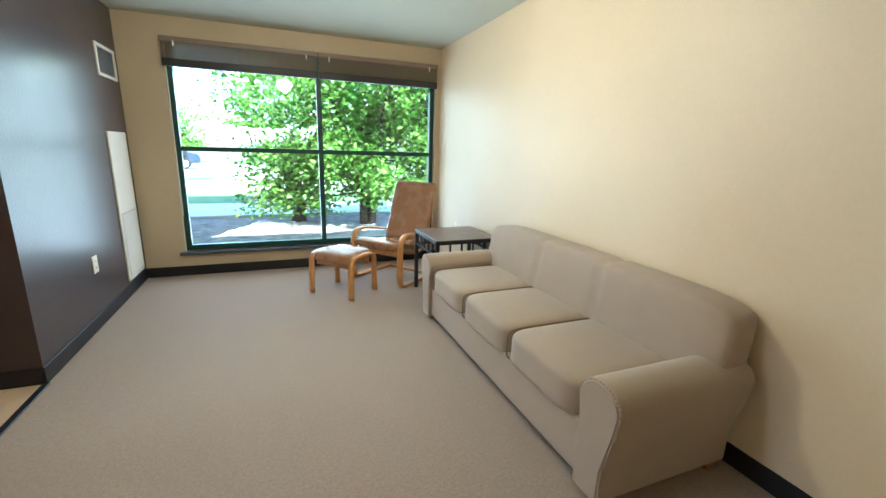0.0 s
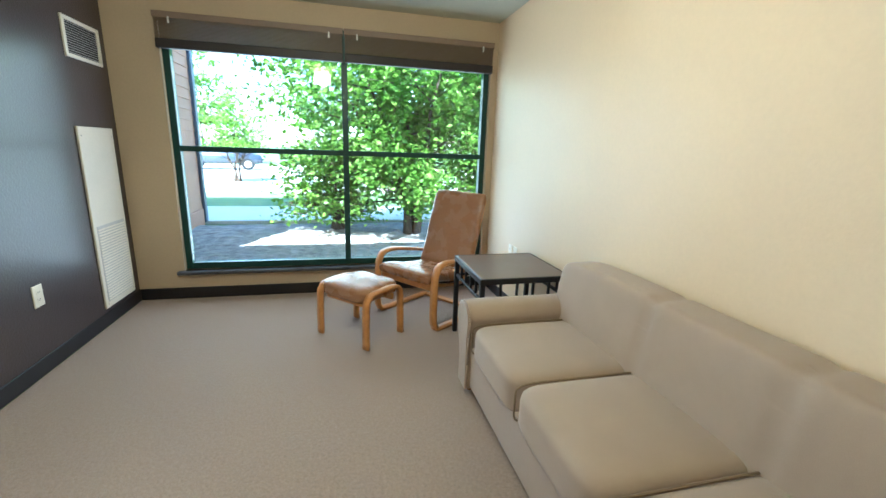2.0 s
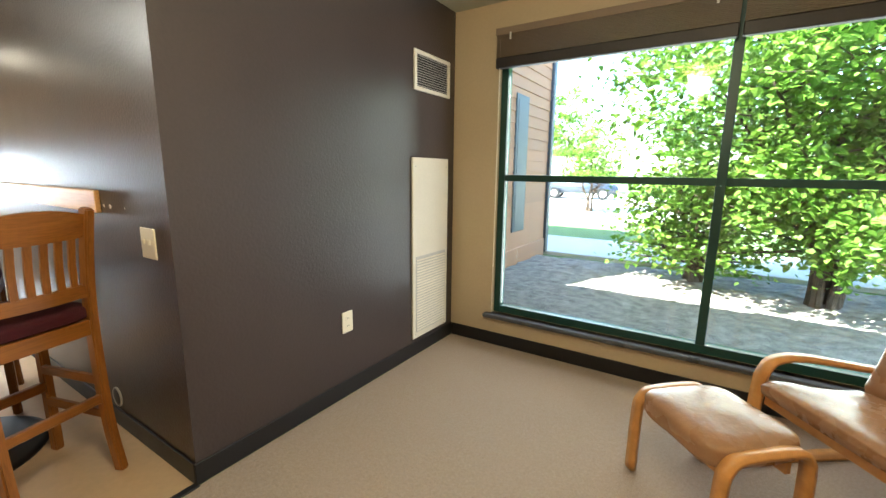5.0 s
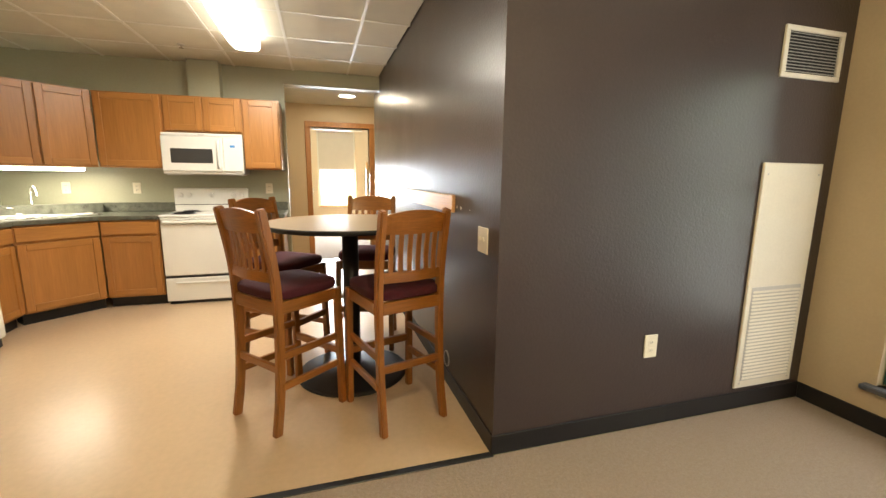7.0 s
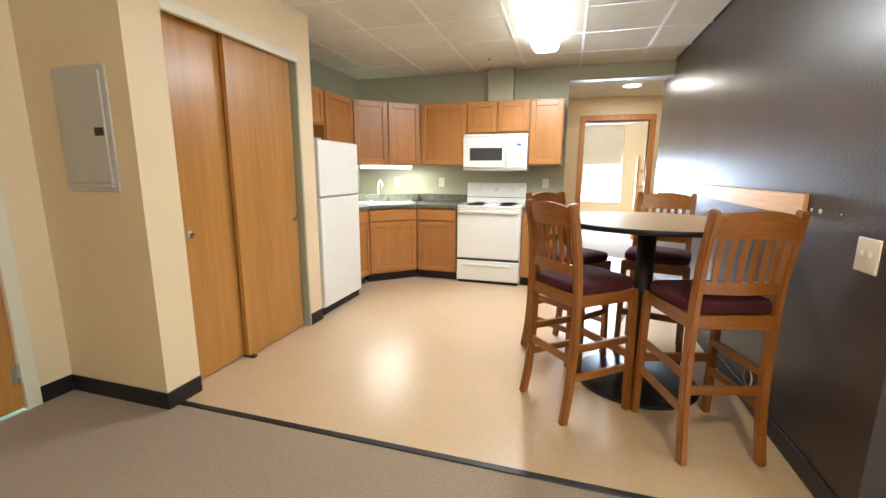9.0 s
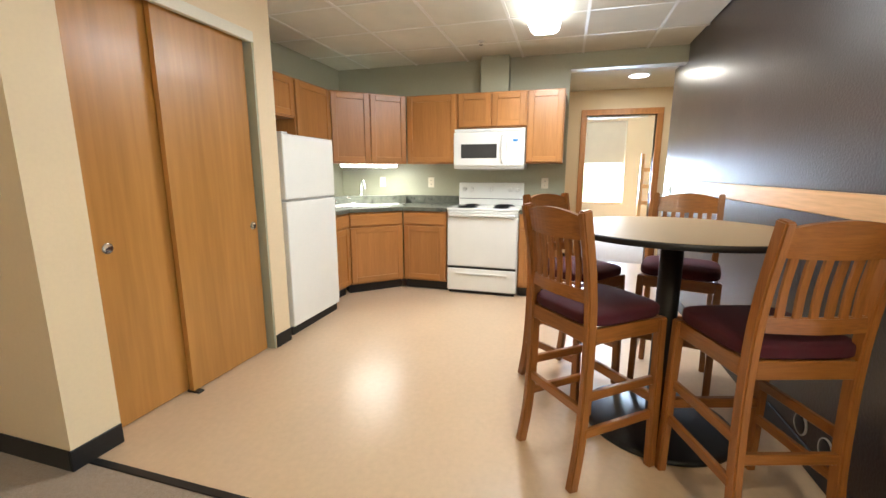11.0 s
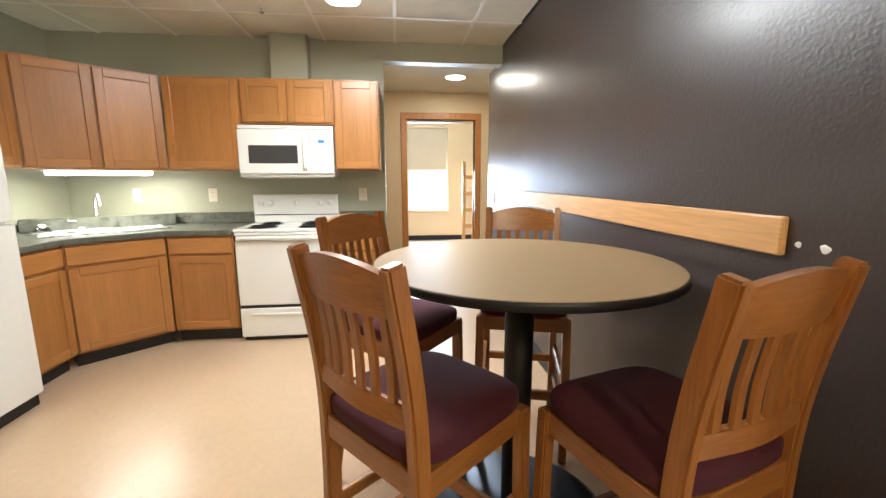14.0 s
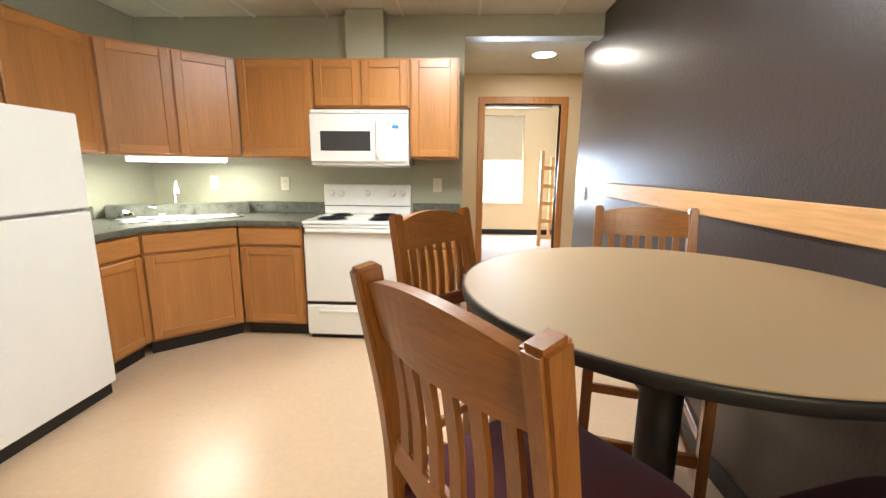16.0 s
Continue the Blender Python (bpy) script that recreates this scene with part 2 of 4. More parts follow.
def curve_pts(ctrl, n=8):
    """Points along a smooth curve through the given ones."""
    c = [Vector(p) for p in ctrl]
    c = [c[0] * 2 - c[1]] + c + [c[-1] * 2 - c[-2]]
    out = []
    for i in range(1, len(c) - 2):
        for k in range(n):
            t = k / n
            a, b, d, e = c[i - 1], c[i], c[i + 1], c[i + 2]
            out.append(0.5 * (2 * b + (d - a) * t + (2 * a - 5 * b + 4 * d - e) * t * t + (3 * b - a - 3 * d + e) * t ** 3))
    out.append(c[-2])
    return out


def cushion(sx, sy, sz, power=4.0, n=14, crown=0.0):
    """A soft block of that size, resting on z = 0, with swollen faces."""
    b = bmesh.new()
    bmesh.ops.create_cube(b, size=2)
    bmesh.ops.subdivide_edges(b, edges=b.edges[:], cuts=n, use_grid_fill=True)
    for v in b.verts:
        x, y, z = v.co
        k = (abs(x) ** power + abs(y) ** power + abs(z) ** power) ** (1 / power)
        v.co = Vector((x, y, z)) / k
        u = v.co.copy()
        v.co.z += crown * max(0, u.z) * (1 - u.x * u.x) * (1 - u.y * u.y)
        v.co = Vector((v.co.x * sx / 2, v.co.y * sy / 2, (v.co.z + 1) * sz / 2))
    return b


def thing(name, m, label, category, group="", kind=""):
    ob = new(name)
    ob.matrix_basis = m
    return tagged(ob, label, category, group, kind)


def setting(name, bm, material, label="", category=""):
    return tagged(part(name, bm, material), label, category or name.split("_")[0], kind="structure")


# ---- the rooms ----
FRONT, BACK = 5.02, -0.86      # window wall, entry wall
PLUM_X, PLUM_Y = -1.31, 2.985  # the corner of the dark block
SOFA_X = 1.79                  # wall behind the sofa
END_X = -4.96                  # wall behind the stove
HIGH, LOW = 2.51, 2.45         # tiled and painted ceilings
W0, W1, WZ0, WZ1 = -0.95, 1.73, 0.25, 2.28

setting("floor_carpet", box(-1.30, SOFA_X, BACK, FRONT, -0.12, 0.0), M_CARPET, "taupe brown loop carpet", "floor")
setting("floor_vinyl", box(-6.5, -1.305, BACK, PLUM_Y, -0.12, -0.001), M_VINYL, "glossy tan marbled sheet vinyl floor", "floor")
setting("trim_transition", box(-1.325, -1.288, -0.12, PLUM_Y, -0.01, 0.006, 0.003), M_RUBBER, "thin black strip between carpet and vinyl", "trim")
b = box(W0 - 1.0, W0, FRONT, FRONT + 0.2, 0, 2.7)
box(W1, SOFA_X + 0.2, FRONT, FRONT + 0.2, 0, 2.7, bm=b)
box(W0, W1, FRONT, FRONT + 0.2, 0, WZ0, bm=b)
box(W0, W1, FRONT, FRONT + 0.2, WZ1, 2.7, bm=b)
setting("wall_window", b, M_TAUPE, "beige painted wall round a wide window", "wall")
setting("wall_sofa", box(SOFA_X, SOFA_X + 0.15, BACK - 0.15, FRONT, 0, 2.7), M_CREAM, "warm cream painted wall", "wall")
b = box(PLUM_X - 0.6, PLUM_X, PLUM_Y, FRONT, 0, 2.7)
box(-5.5, PLUM_X - 0.6, PLUM_Y, PLUM_Y + 0.15, 0, 2.7, bm=b)
setting("wall_plum", b, M_PLUM, "dark plum semi-gloss wall with orange-peel texture", "wall")
D0, D1 = -1.0, -0.08
b = box(-1.24, D0, BACK - 0.15, BACK, 0, 2.7)
box(D1, SOFA_X, BACK - 0.15, BACK, 0, 2.7, bm=b)
box(D0, D1, BACK - 0.15, BACK, 2.08, 2.7, bm=b)
setting("wall_entry", b, M_CREAM, "pale cream wall beside the entry door", "wall")
setting("wall_panel", box(-1.34, -1.235, BACK - 0.15, -0.235, 0, 2.7), M_CREAM, "cream wall end with the electric panel", "wall")
CY = -0.115
b = box(-1.45, -1.235, CY - 0.12, CY, 0, 2.7)
box(-2.755, -2.585, CY - 0.12, CY, 0, 2.7, bm=b)
box(-2.585, -1.45, CY - 0.12, CY, 2.19, 2.7, bm=b)
box(-2.755, -2.68, BACK, CY - 0.12, 0, 2.7, bm=b)
setting("wall_closet", b, M_CREAM, "cream wall round the closet opening", "wall")
setting("wall_kitchen_side", box(-5.1, -1.34, BACK - 0.15, BACK, 0, 2.7), M_SAGE, "sage green kitchen wall", "wall")
b = box(END_X - 0.14, END_X, BACK, 1.885, 0, 2.7)
box(END_X - 0.14, END_X, 1.885, PLUM_Y, 2.355, 2.7, bm=b)
setting("wall_kitchen_end", b, M_SAGE, "sage green kitchen wall with a hall opening", "wall")
setting("wall_chase", box(END_X, -4.80, 0.955, 1.255, 2.10, HIGH), M_SAGE, "boxed duct chase painted sage green", "wall")
HX = -6.5
B0, B1, BZ = 2.135, 3.025, 2.065
b = box(HX - 0.12, HX, 1.5, B0, 0, 2.7)
box(HX - 0.12, HX, B1, 3.6, 0, 2.7, bm=b)
box(HX - 0.12, HX, B0, B1, BZ, 2.7, bm=b)
setting("wall_hall_end", b, M_CREAM, "cream hall wall round the bedroom door", "wall")
setting("wall_hall_left", box(HX, END_X - 0.14, 1.60, 1.74, 0, 2.7), M_CREAM, "cream hall wall", "wall")
b = box(HX, -5.5, 3.45, 3.6, 0, 2.7)
setting("wall_hall_right", b, M_CREAM, "cream hall wall", "wall")
setting("ceiling_hall", box(HX, END_X - 0.14, 1.6, 3.6, 2.40, 2.5), M_TILE, "white hall ceiling", "ceiling")
setting("floor_hall", box(HX, -5.5, PLUM_Y, 3.6, -0.12, -0.001), M_VINYL, "tan vinyl hall floor", "floor")
setting("ceiling_living", box(PLUM_X - 0.02, SOFA_X, BACK, FRONT, LOW, 2.62), M_CEIL, "painted grey-green ceiling", "ceiling")
# tiled ceiling: recessed tiles in a grid of flat tees
b = bmesh.new()
gx = [-1.33 - 0.61 * i for i in range(7)]
gy = [PLUM_Y - 0.38 - 0.61 * j for j in range(-1, 7)]
for i in range(6):
    for j in range(7):
        x1, x0, y1, y0 = gx[i], max(gx[i + 1], END_X), min(gy[j], PLUM_Y), max(gy[j + 1], BACK)
        if x1 - x0 > 0.03 and y1 - y0 > 0.03:
            box(x0 + 0.011, x1 - 0.011, y0 + 0.011, y1 - 0.011, HIGH + 0.003, HIGH + 0.02, 0.002, bm=b)
setting("ceiling_tiles", b, M_TILE, "white mineral ceiling tiles", "ceiling")
b = bmesh.new()
for x in gx:
    box(x - 0.012, x + 0.012, BACK, PLUM_Y, HIGH - 0.001, HIGH + 0.03, bm=b)
for y in gy:
    box(END_X, -1.33, y - 0.012, y + 0.012, HIGH - 0.0015, HIGH + 0.029, bm=b)
setting("ceiling_grid", b, M_GRID, "white metal ceiling grid", "ceiling")
setting("ceiling_slab", box(-7, PLUM_X - 0.02, BACK - 0.15, 3.6, 2.62, 2.7), M_TILE, "slab above the tiles", "ceiling")
setting("roof", box(-10.2, 2.1, -4, FRONT + 0.45, 2.7, 2.9), M_DARKTRIM, "flat roof slab over the rooms", "roof")

# black rubber base along the walls
BH, BT = 0.10, 0.009
for n, (x0, x1, y0, y1) in {
    "window": (PLUM_X + BT, SOFA_X - BT, FRONT - BT, FRONT),
    "plum": (PLUM_X, PLUM_X + BT, PLUM_Y - BT, FRONT),
    "sofa": (SOFA_X - BT, SOFA_X, BACK, FRONT),
    "dining": (-5.5, PLUM_X, PLUM_Y - BT, PLUM_Y),
    "panel": (-1.235, -1.235 + BT, BACK, CY),
    "corner": (-1.45, -1.235 + BT, CY, CY + BT),
    "post": (-2.755, -2.585, CY, CY + BT),
    "entry": (-1.235 + BT, -1.072, BACK, BACK + BT),
    "hall": (HX, HX + BT, 1.74, 2.09),
}.items():
    setting("baseboard_" + n, box(x0, x1, y0, y1, 0, BH, 0.003), M_RUBBER, "black rubber cove base", "baseboard")

# bedroom beyond the hall
setting("floor_bedroom", box(-10.0, HX, 0.8, 4.6, -0.12, -0.002), M_CARPET, "bedroom carpet", "floor")
BW = -9.85
b = box(BW - 0.15, BW, 0.8, 2.22, 0, 2.7)
box(BW - 0.15, BW, 3.08, 4.6, 0, 2.7, bm=b)
box(BW - 0.15, BW, 2.22, 3.08, 0, 0.62, bm=b)
box(BW - 0.15, BW, 2.22, 3.08, 2.35, 2.7, bm=b)
setting("wall_bedroom_end", b, M_CREAM, "cream bedroom wall round a window", "wall")
setting("wall_bedroom_right", box(-10, HX - 0.12, 4.6, 4.75, 0, 2.7), M_CREAM, "cream bedroom wall", "wall")
setting("wall_bedroom_left", box(-10, HX - 0.12, 0.65, 0.8, 0, 2.7), M_CREAM, "cream bedroom wall", "wall")
setting("ceiling_bedroom", box(-10, HX - 0.12, 0.8, 4.6, 2.5, 2.62), M_TILE, "white bedroom ceiling", "ceiling")
setting("baseboard_bedroom", box(BW, BW + BT, 0.8, 4.6, 0, BH), M_RUBBER, "black rubber cove base", "baseboard")
w = thing("window_bedroom", pose(BW, 2.22, 0.62), "bedroom window half covered by a pale shade", "window", kind="structure")
b = box(-0.10, -0.05, 0, 0.05, 0, 1.73)
box(-0.10, -0.05, 0.81, 0.86, 0, 1.73, bm=b)
box(-0.10, -0.05, 0.05, 0.81, 0, 0.05, bm=b)
box(-0.10, -0.05, 0.05, 0.81, 1.68, 1.73, bm=b)
box(-0.10, -0.05, 0.05, 0.81, 0.86, 0.90, bm=b)
part("window_frame", b, M_WHITEMETAL, w)
part("pane", box(-0.079, -0.073, 0.05, 0.81, 0.05, 1.68), M_GLASS, w).visible_shadow = False
part("window_sill", box(-0.05, 0.03, 0.002, 0.858, -0.001, 0.02, 0.004), M_CASING, w)
tagged(part("roller_shade", box(BW - 0.035, BW - 0.03, 2.25, 3.05, 1.50, 2.34), M_SHADE), "pale beige roller shade, half lowered", "shade")

# ---- doors ----


def bedroom_doorway():
    d = thing("door_bedroom_frame", pose(HX, 0, 0), "oak door casing of the open bedroom doorway", "door frame", kind="structure")
    part("jamb", box(-0.13, 0.018, B0 - 0.08, B0, 0, BZ, 0.004), M_CASING, d)
    part("jamb", box(-0.13, 0.018, B1, B1 + 0.08, 0, BZ, 0.004), M_CASING, d)
    part("head", box(-0.13, 0.018, B0 - 0.08, B1 + 0.08, BZ, BZ + 0.08, 0.004), M_CASING, d)
    for z in (0.25, 1.05, 1.75):
        part("hinge", box(-0.13, -0.02, B0, B0 + 0.006, z, z + 0.09), M_STEEL, d, "steel hinge")
    part("closer", box(-0.10, -0.06, B0 + 0.02, B1 - 0.1, BZ - 0.03, BZ - 0.002), M_WHITEMETAL, d)


bedroom_doorway()


def entry_door():
    d = thing("door_entry", pose(D0, BACK, 0), "closed flush oak entry door with steel hinges in a cream frame", "door", kind="structure")
    part("leaf", box(0.0, D1 - D0, -0.06, -0.015, 0.012, 2.05, 0.003), M_CLOSET, d)
    part("jamb", box(-0.07, -0.002, -0.02, 0.012, 0, 2.12, 0.003), M_WHITEMETAL, d, "cream painted steel frame")
    part("jamb", box(D1 - D0 + 0.002, D1 - D0 + 0.06, -0.02, 0.012, 0, 2.12, 0.003), M_WHITEMETAL, d)
    part("head", box(-0.002, D1 - D0 + 0.002, -0.02, 0.012, 2.06, 2.12, 0.003), M_WHITEMETAL, d)
    for z in (0.16, 0.98, 1.76):
        h = part("hinge", box(-0.014, 0.03, -0.016, -0.006, z, z + 0.11, 0.002), M_STEEL, d, "steel butt hinge")
        part("knuckle", tube((0.0, 0.0, z), (0.0, 0.0, z + 0.11), 0.009, n=10), M_STEEL, h)
    k = part("door_handle", tube((0.84, -0.015, 0.95), (0.84, 0.035, 0.95), 0.026), M_STEEL, d, "steel lever handle")
    part("lever", box(0.73, 0.85, 0.03, 0.045, 0.94, 0.96, 0.005), M_STEEL, k)


entry_door()


def closet_doors():
    f = thing("closet_track", pose(0, 0, 0), "white metal sliding-door track fascia", "track", kind="structure")
    part("fascia", box(-2.585, -1.45, CY - 0.03, CY + 0.004, 2.125, 2.19, 0.003), M_WHITEMETAL, f)
    part("jamb", box(-2.585, -2.57, CY - 0.118, CY - 0.004, 0, 2.13), M_SAGE, f)
    for x0, x1, y, knob in ((-2.02, -1.455, CY - 0.10, -1.575), (-2.545, -1.905, CY - 0.05, -2.50)):
        d = thing("sliding_closet_door", pose(0, y, 0), "flush oak veneer sliding closet door with round pull", "door", "closet doors")
        part("leaf", box(x0, x1, -0.035, 0, 0.008, 2.16, 0.002), M_CLOSET, d)
        p = part("finger_pull", lathe([(0.026, 0), (0.028, 0.003), (0.024, 0.005), (0.019, 0.002)], 24), M_CHROME, d, "round chrome pull", True, pose(knob, 0.0005, 0.93, -90, 0, 0))
    tagged(part("door_guide", box(-1.94, -1.90, CY - 0.10, CY - 0.01, -0.001, 0.012, 0.003), M_BLACK), "small black floor guide under the closet doors", "guide")


closet_doors()

# ---- window of the living room ----


def big_window():
    w = thing("window_living", pose(0, FRONT, 0), "wide four-pane window in a dark green metal frame", "window", kind="structure")
    y0, y1 = 0.05, 0.12
    part("frame_left", box(W0, W0 + 0.05, y0, y1, WZ0, WZ1, 0.003), M_GREENFRAME, w)
    part("frame_right", box(W1 - 0.05, W1, y0, y1, WZ0, WZ1, 0.003), M_GREENFRAME, w)
    part("frame_bottom", box(W0 + 0.05, W1 - 0.05, y0, y1, WZ0, WZ0 + 0.055, 0.003), M_GREENFRAME, w)
    part("frame_top", box(W0 + 0.05, W1 - 0.05, y0, y1, WZ1 - 0.05, WZ1, 0.003), M_GREENFRAME, w)
    part("mullion", box(0.40, 0.45, y0 - 0.01, y1, WZ0 + 0.055, WZ1 - 0.05, 0.003), M_GREENFRAME, w)
    part("transom", box(W0 + 0.05, 0.40, y0, y1, 1.255, 1.30, 0.003), M_GREENFRAME, w)
    part("transom", box(0.45, W1 - 0.05, y0, y1, 1.255, 1.30, 0.003), M_GREENFRAME, w)
    for x0, x1 in ((W0 + 0.05, 0.40), (0.45, W1 - 0.05)):
        for z0, z1 in ((WZ0 + 0.055, 1.255), (1.30, WZ1 - 0.05)):
            part("pane", box(x0, x1, 0.083, 0.089, z0, z1), M_GLASS, w).visible_shadow = False
    part("window_sill", box(W0 - 0.05, W1 + 0.02, -0.05, 0.05, WZ0 - 0.03, WZ0, 0.006), M_SILL, w, "dark slate sill")


big_window()


def blind(x0, x1, name_label):
    bl = thing("venetian_blind", pose(0, FRONT - 0.005, 0), name_label, "blind", "window blinds")
    part("headrail", box(x0, x1, -0.045, 0.012, 2.225, 2.272, 0.003), M_BLIND, bl, "taupe metal headrail")
    for k in range(15):
        z = 2.089 + k * 0.0092
        part("slat", box(x0 + 0.006, x1 - 0.006, -0.040, 0.008, z, z + 0.004), M_BLIND, bl)
    part("bottom_rail", box(x0 + 0.004, x1 - 0.004, -0.042, 0.010, 2.018, 2.085, 0.005), M_BARKDARK, bl, "dark bottom rail of the raised blind")
    for f in (0.08, 0.92):
        x = x0 + (x1 - x0) * f
        part("bracket_clip", box(x - 0.006, x + 0.006, -0.049, -0.046, 2.19, 2.235), M_ENAMEL, bl, "small clear clip")


blind(W0 - 0.01, 0.418, "raised brown metal venetian blind")
blind(0.428, W1 + 0.005, "raised brown metal venetian blind")
wand = part("blind_wand", tube((-0.93, FRONT - 0.03, 0.62), (-0.93, FRONT - 0.03, 2.2), 0.004, n=8), M_PLASTIC)
tagged(wand, "thin clear tilt wand hanging beside the window", "blind wand")

# ---- fittings on the walls ----


def wall_plate(name, m, label, cat, w=0.075, h=0.118, toggles=0):
    """A cover plate on the local x-z plane, facing local -y."""
    p = thing(name, m, label, cat)
    part("plate", box(-w / 2, w / 2, -0.007, 0.001, -h / 2, h / 2, 0.003, seg=2), M_PLASTIC, p)
    if toggles:
        for i in range(toggles):
            x = (i - (toggles - 1) / 2) * 0.045
            part("toggle", box(x - 0.005, x + 0.005, -0.016, -0.006, -0.004, 0.016, 0.002), M_PLASTIC, p)
    else:
        for z in (-0.022, 0.022):
            s = part("socket", box(-0.017, 0.017, -0.009, -0.006, z - 0.014, z + 0.014, 0.003), M_PLASTIC, p)
            for x in (-0.006, 0.006):
                part("slot", box(x - 0.001, x + 0.001, -0.0095, -0.0085, z - 0.004, z + 0.006), M_BLACK, s)
    return p


wall_plate("outlet", pose(PLUM_X, 3.865, 0.455, 0, 0, 90), "ivory outlet plate on the plum wall", "outlet", 0.08, 0.125)
wall_plate("light_switch", pose(-1.495, PLUM_Y, 1.018), "ivory double light switch plate on the plum wall", "light switch", 0.118, 0.125, 2)
for x in (-2.25, -2.055):
    g = thing("wall_grommet", pose(x, PLUM_Y, 0.165, 90, 0, 0), "round dark cable cover with a pale rim low on the wall", "cable cover")
    part("rim", lathe([(0.050, 0.0), (0.052, 0.006), (0.047, 0.010), (0.046, 0.006)], 32), M_GREYMETAL, g, "pale rim", True)
    part("cap", lathe([(0.046, 0.001), (0.046, 0.006), (0.03, 0.009)], 32), M_RUBBER, g, "dark cap", True)
for y in (-0.30, 0.335, 1.67):
    wall_plate("outlet", pose(END_X, y, 1.17, 0, 0, 90), "ivory outlet plate on the kitchen wall", "outlet", toggles=0)
wall_plate("light_switch", pose(-5.19, PLUM_Y, 1.10), "ivory switch plate at the hall", "light switch", toggles=1)
for y in (4.32, 4.42):
    wall_plate("outlet", pose(SOFA_X, y, 0.50, 0, 0, -90), "ivory outlet plate above the end table", "outlet")

v = thing("return_air_vent", pose(PLUM_X, 4.72, 1.965, 0, 0, 90), "cream metal louvred air vent high on the wall", "vent")
b = box(-0.215, 0.215, -0.014, 0.0, -0.125, -0.10, 0.003)
box(-0.215, 0.215, -0.014, 0.0, 0.10, 0.125, 0.003, bm=b)
box(-0.215, -0.185, -0.014, 0.0, -0.10, 0.10, 0.003, bm=b)
box(0.185, 0.215, -0.014, 0.0, -0.10, 0.10, 0.003, bm=b)
part("frame", b, M_WHITEMETAL, v)
part("backing", box(-0.185, 0.185, -0.002, 0.001, -0.10, 0.10), M_BLACK, v)
for k in range(13):
    z = -0.092 + k * 0.0153
    part("slat", sweep([(-0.185, -0.007, z), (0.185, -0.007, z)], 0.011, 0.0015, (0, -0.8, -0.6)), M_GREYMETAL, v)

v = thing("access_panel", pose(PLUM_X, 4.70, 0.13, 0, 0, 90), "tall cream metal access panel with a louvred lower half", "panel")
part("sheet", box(-0.22, 0.22, -0.016, 0.0, 0.0, 1.28, 0.004), M_WHITEMETAL, v)
# flat grey sheet: the shade between the louvres, put in as colour
part("louvre_shade_sheet", box(-0.187, 0.187, -0.0175, -0.0155, 0.045, 0.60), M_GREYMETAL, v)
for k in range(26):
    z = 0.06 + k * 0.0205
    part("louvre", sweep([(-0.18, -0.020, z), (0.18, -0.020, z)], 0.012, 0.003, (0, -0.5, -0.85)), M_WHITEMETAL, v)
for x, z in ((-0.19, 1.22), (0.19, 1.22), (-0.19, 0.03), (0.19, 0.03)):
    part("screw", tube((x, -0.019, z), (x, -0.015, z), 0.005, n=8), M_GREYMETAL, v)

v = thing("electric_panel", pose(-1.235, -0.43, 1.505, 0, 0, 90), "grey metal breaker panel door on the cream wall", "electric panel")
part("frame", box(-0.185, 0.185, -0.012, 0, -0.31, 0.31, 0.004), M_GREYMETAL, v)
dr = part("door", box(-0.15, 0.15, -0.019, -0.010, -0.265, 0.28, 0.004), M_GREYMETAL, v)
part("latch", box(0.08, 0.14, -0.024, -0.018, -0.03, 0.01, 0.002), M_BLACK, dr, "black latch")
part("lip", box(-0.155, 0.155, -0.026, -0.011, -0.287, -0.274, 0.003), M_GREYMETAL, v)

r = thing("chair_rail", pose(0, PLUM_Y, 0), "pale maple chair rail board on the plum wall", "rail")
part("board", box(-4.55, -1.935, -0.022, 0, 1.114, 1.216, 0.005, seg=2), M_RAIL, r)
for x, s in ((-1.905, 0.010), (-1.838, 0.013), (-1.69, 0.004)):
    b = bmesh.new()
    bmesh.ops.create_icosphere(b, subdivisions=2, radius=s, matrix=Matrix.Diagonal((1, 0.15, 0.8, 1)))
    for q in b.verts:
        q.co *= 1 + 0.5 * (noise.noise(q.co * 90 + Vector((x * 9, 0, 0))))
    tagged(part("wall_patch", b, M_ENAMEL, m=pose(x, PLUM_Y, 1.147)), "small white spackle spot on the plum wall", "patch")

sp = thing("sprinkler_head", pose(-4.28, 1.055, HIGH), "small chrome ceiling sprinkler head", "sprinkler")
part("plate", lathe([(0.032, -0.006), (0.034, -0.002), (0.034, 0.001)], 20), M_ENAMEL, sp)
part("stem", tube((0, 0, -0.03), (0, 0, 0), 0.007, n=10), M_CHROME, sp)
part("deflector", lathe([(0.018, -0.034), (0.02, -0.031), (0.006, -0.029)], 16), M_CHROME, sp)

# ---- lamps ----
l = thing("ceiling_light", pose(-3.36, 1.67, HIGH), "long lit fluorescent ceiling light with a wraparound diffuser", "ceiling light")
part("housing", box(-0.62, 0.62, -0.10, 0.10, -0.03, 0.0, 0.006), M_ENAMEL, l)
b = cushion(1.22, 0.25, 0.20, 5)
bmesh.ops.delete(b, geom=[v for v in b.verts if v.co.z > 0.105], context="VERTS")
part("diffuser", b, M_TUBE, l, "glowing white acrylic diffuser", True, pose(0, 0, -0.12))
part("end_cap", box(0.605, 0.63, -0.06, 0.06, -0.035, -0.001, 0.004), M_BLACK, l)
l = thing("recessed_light", pose(-5.66, 2.645, 2.40), "round lit recessed light in the hall ceiling", "ceiling light")
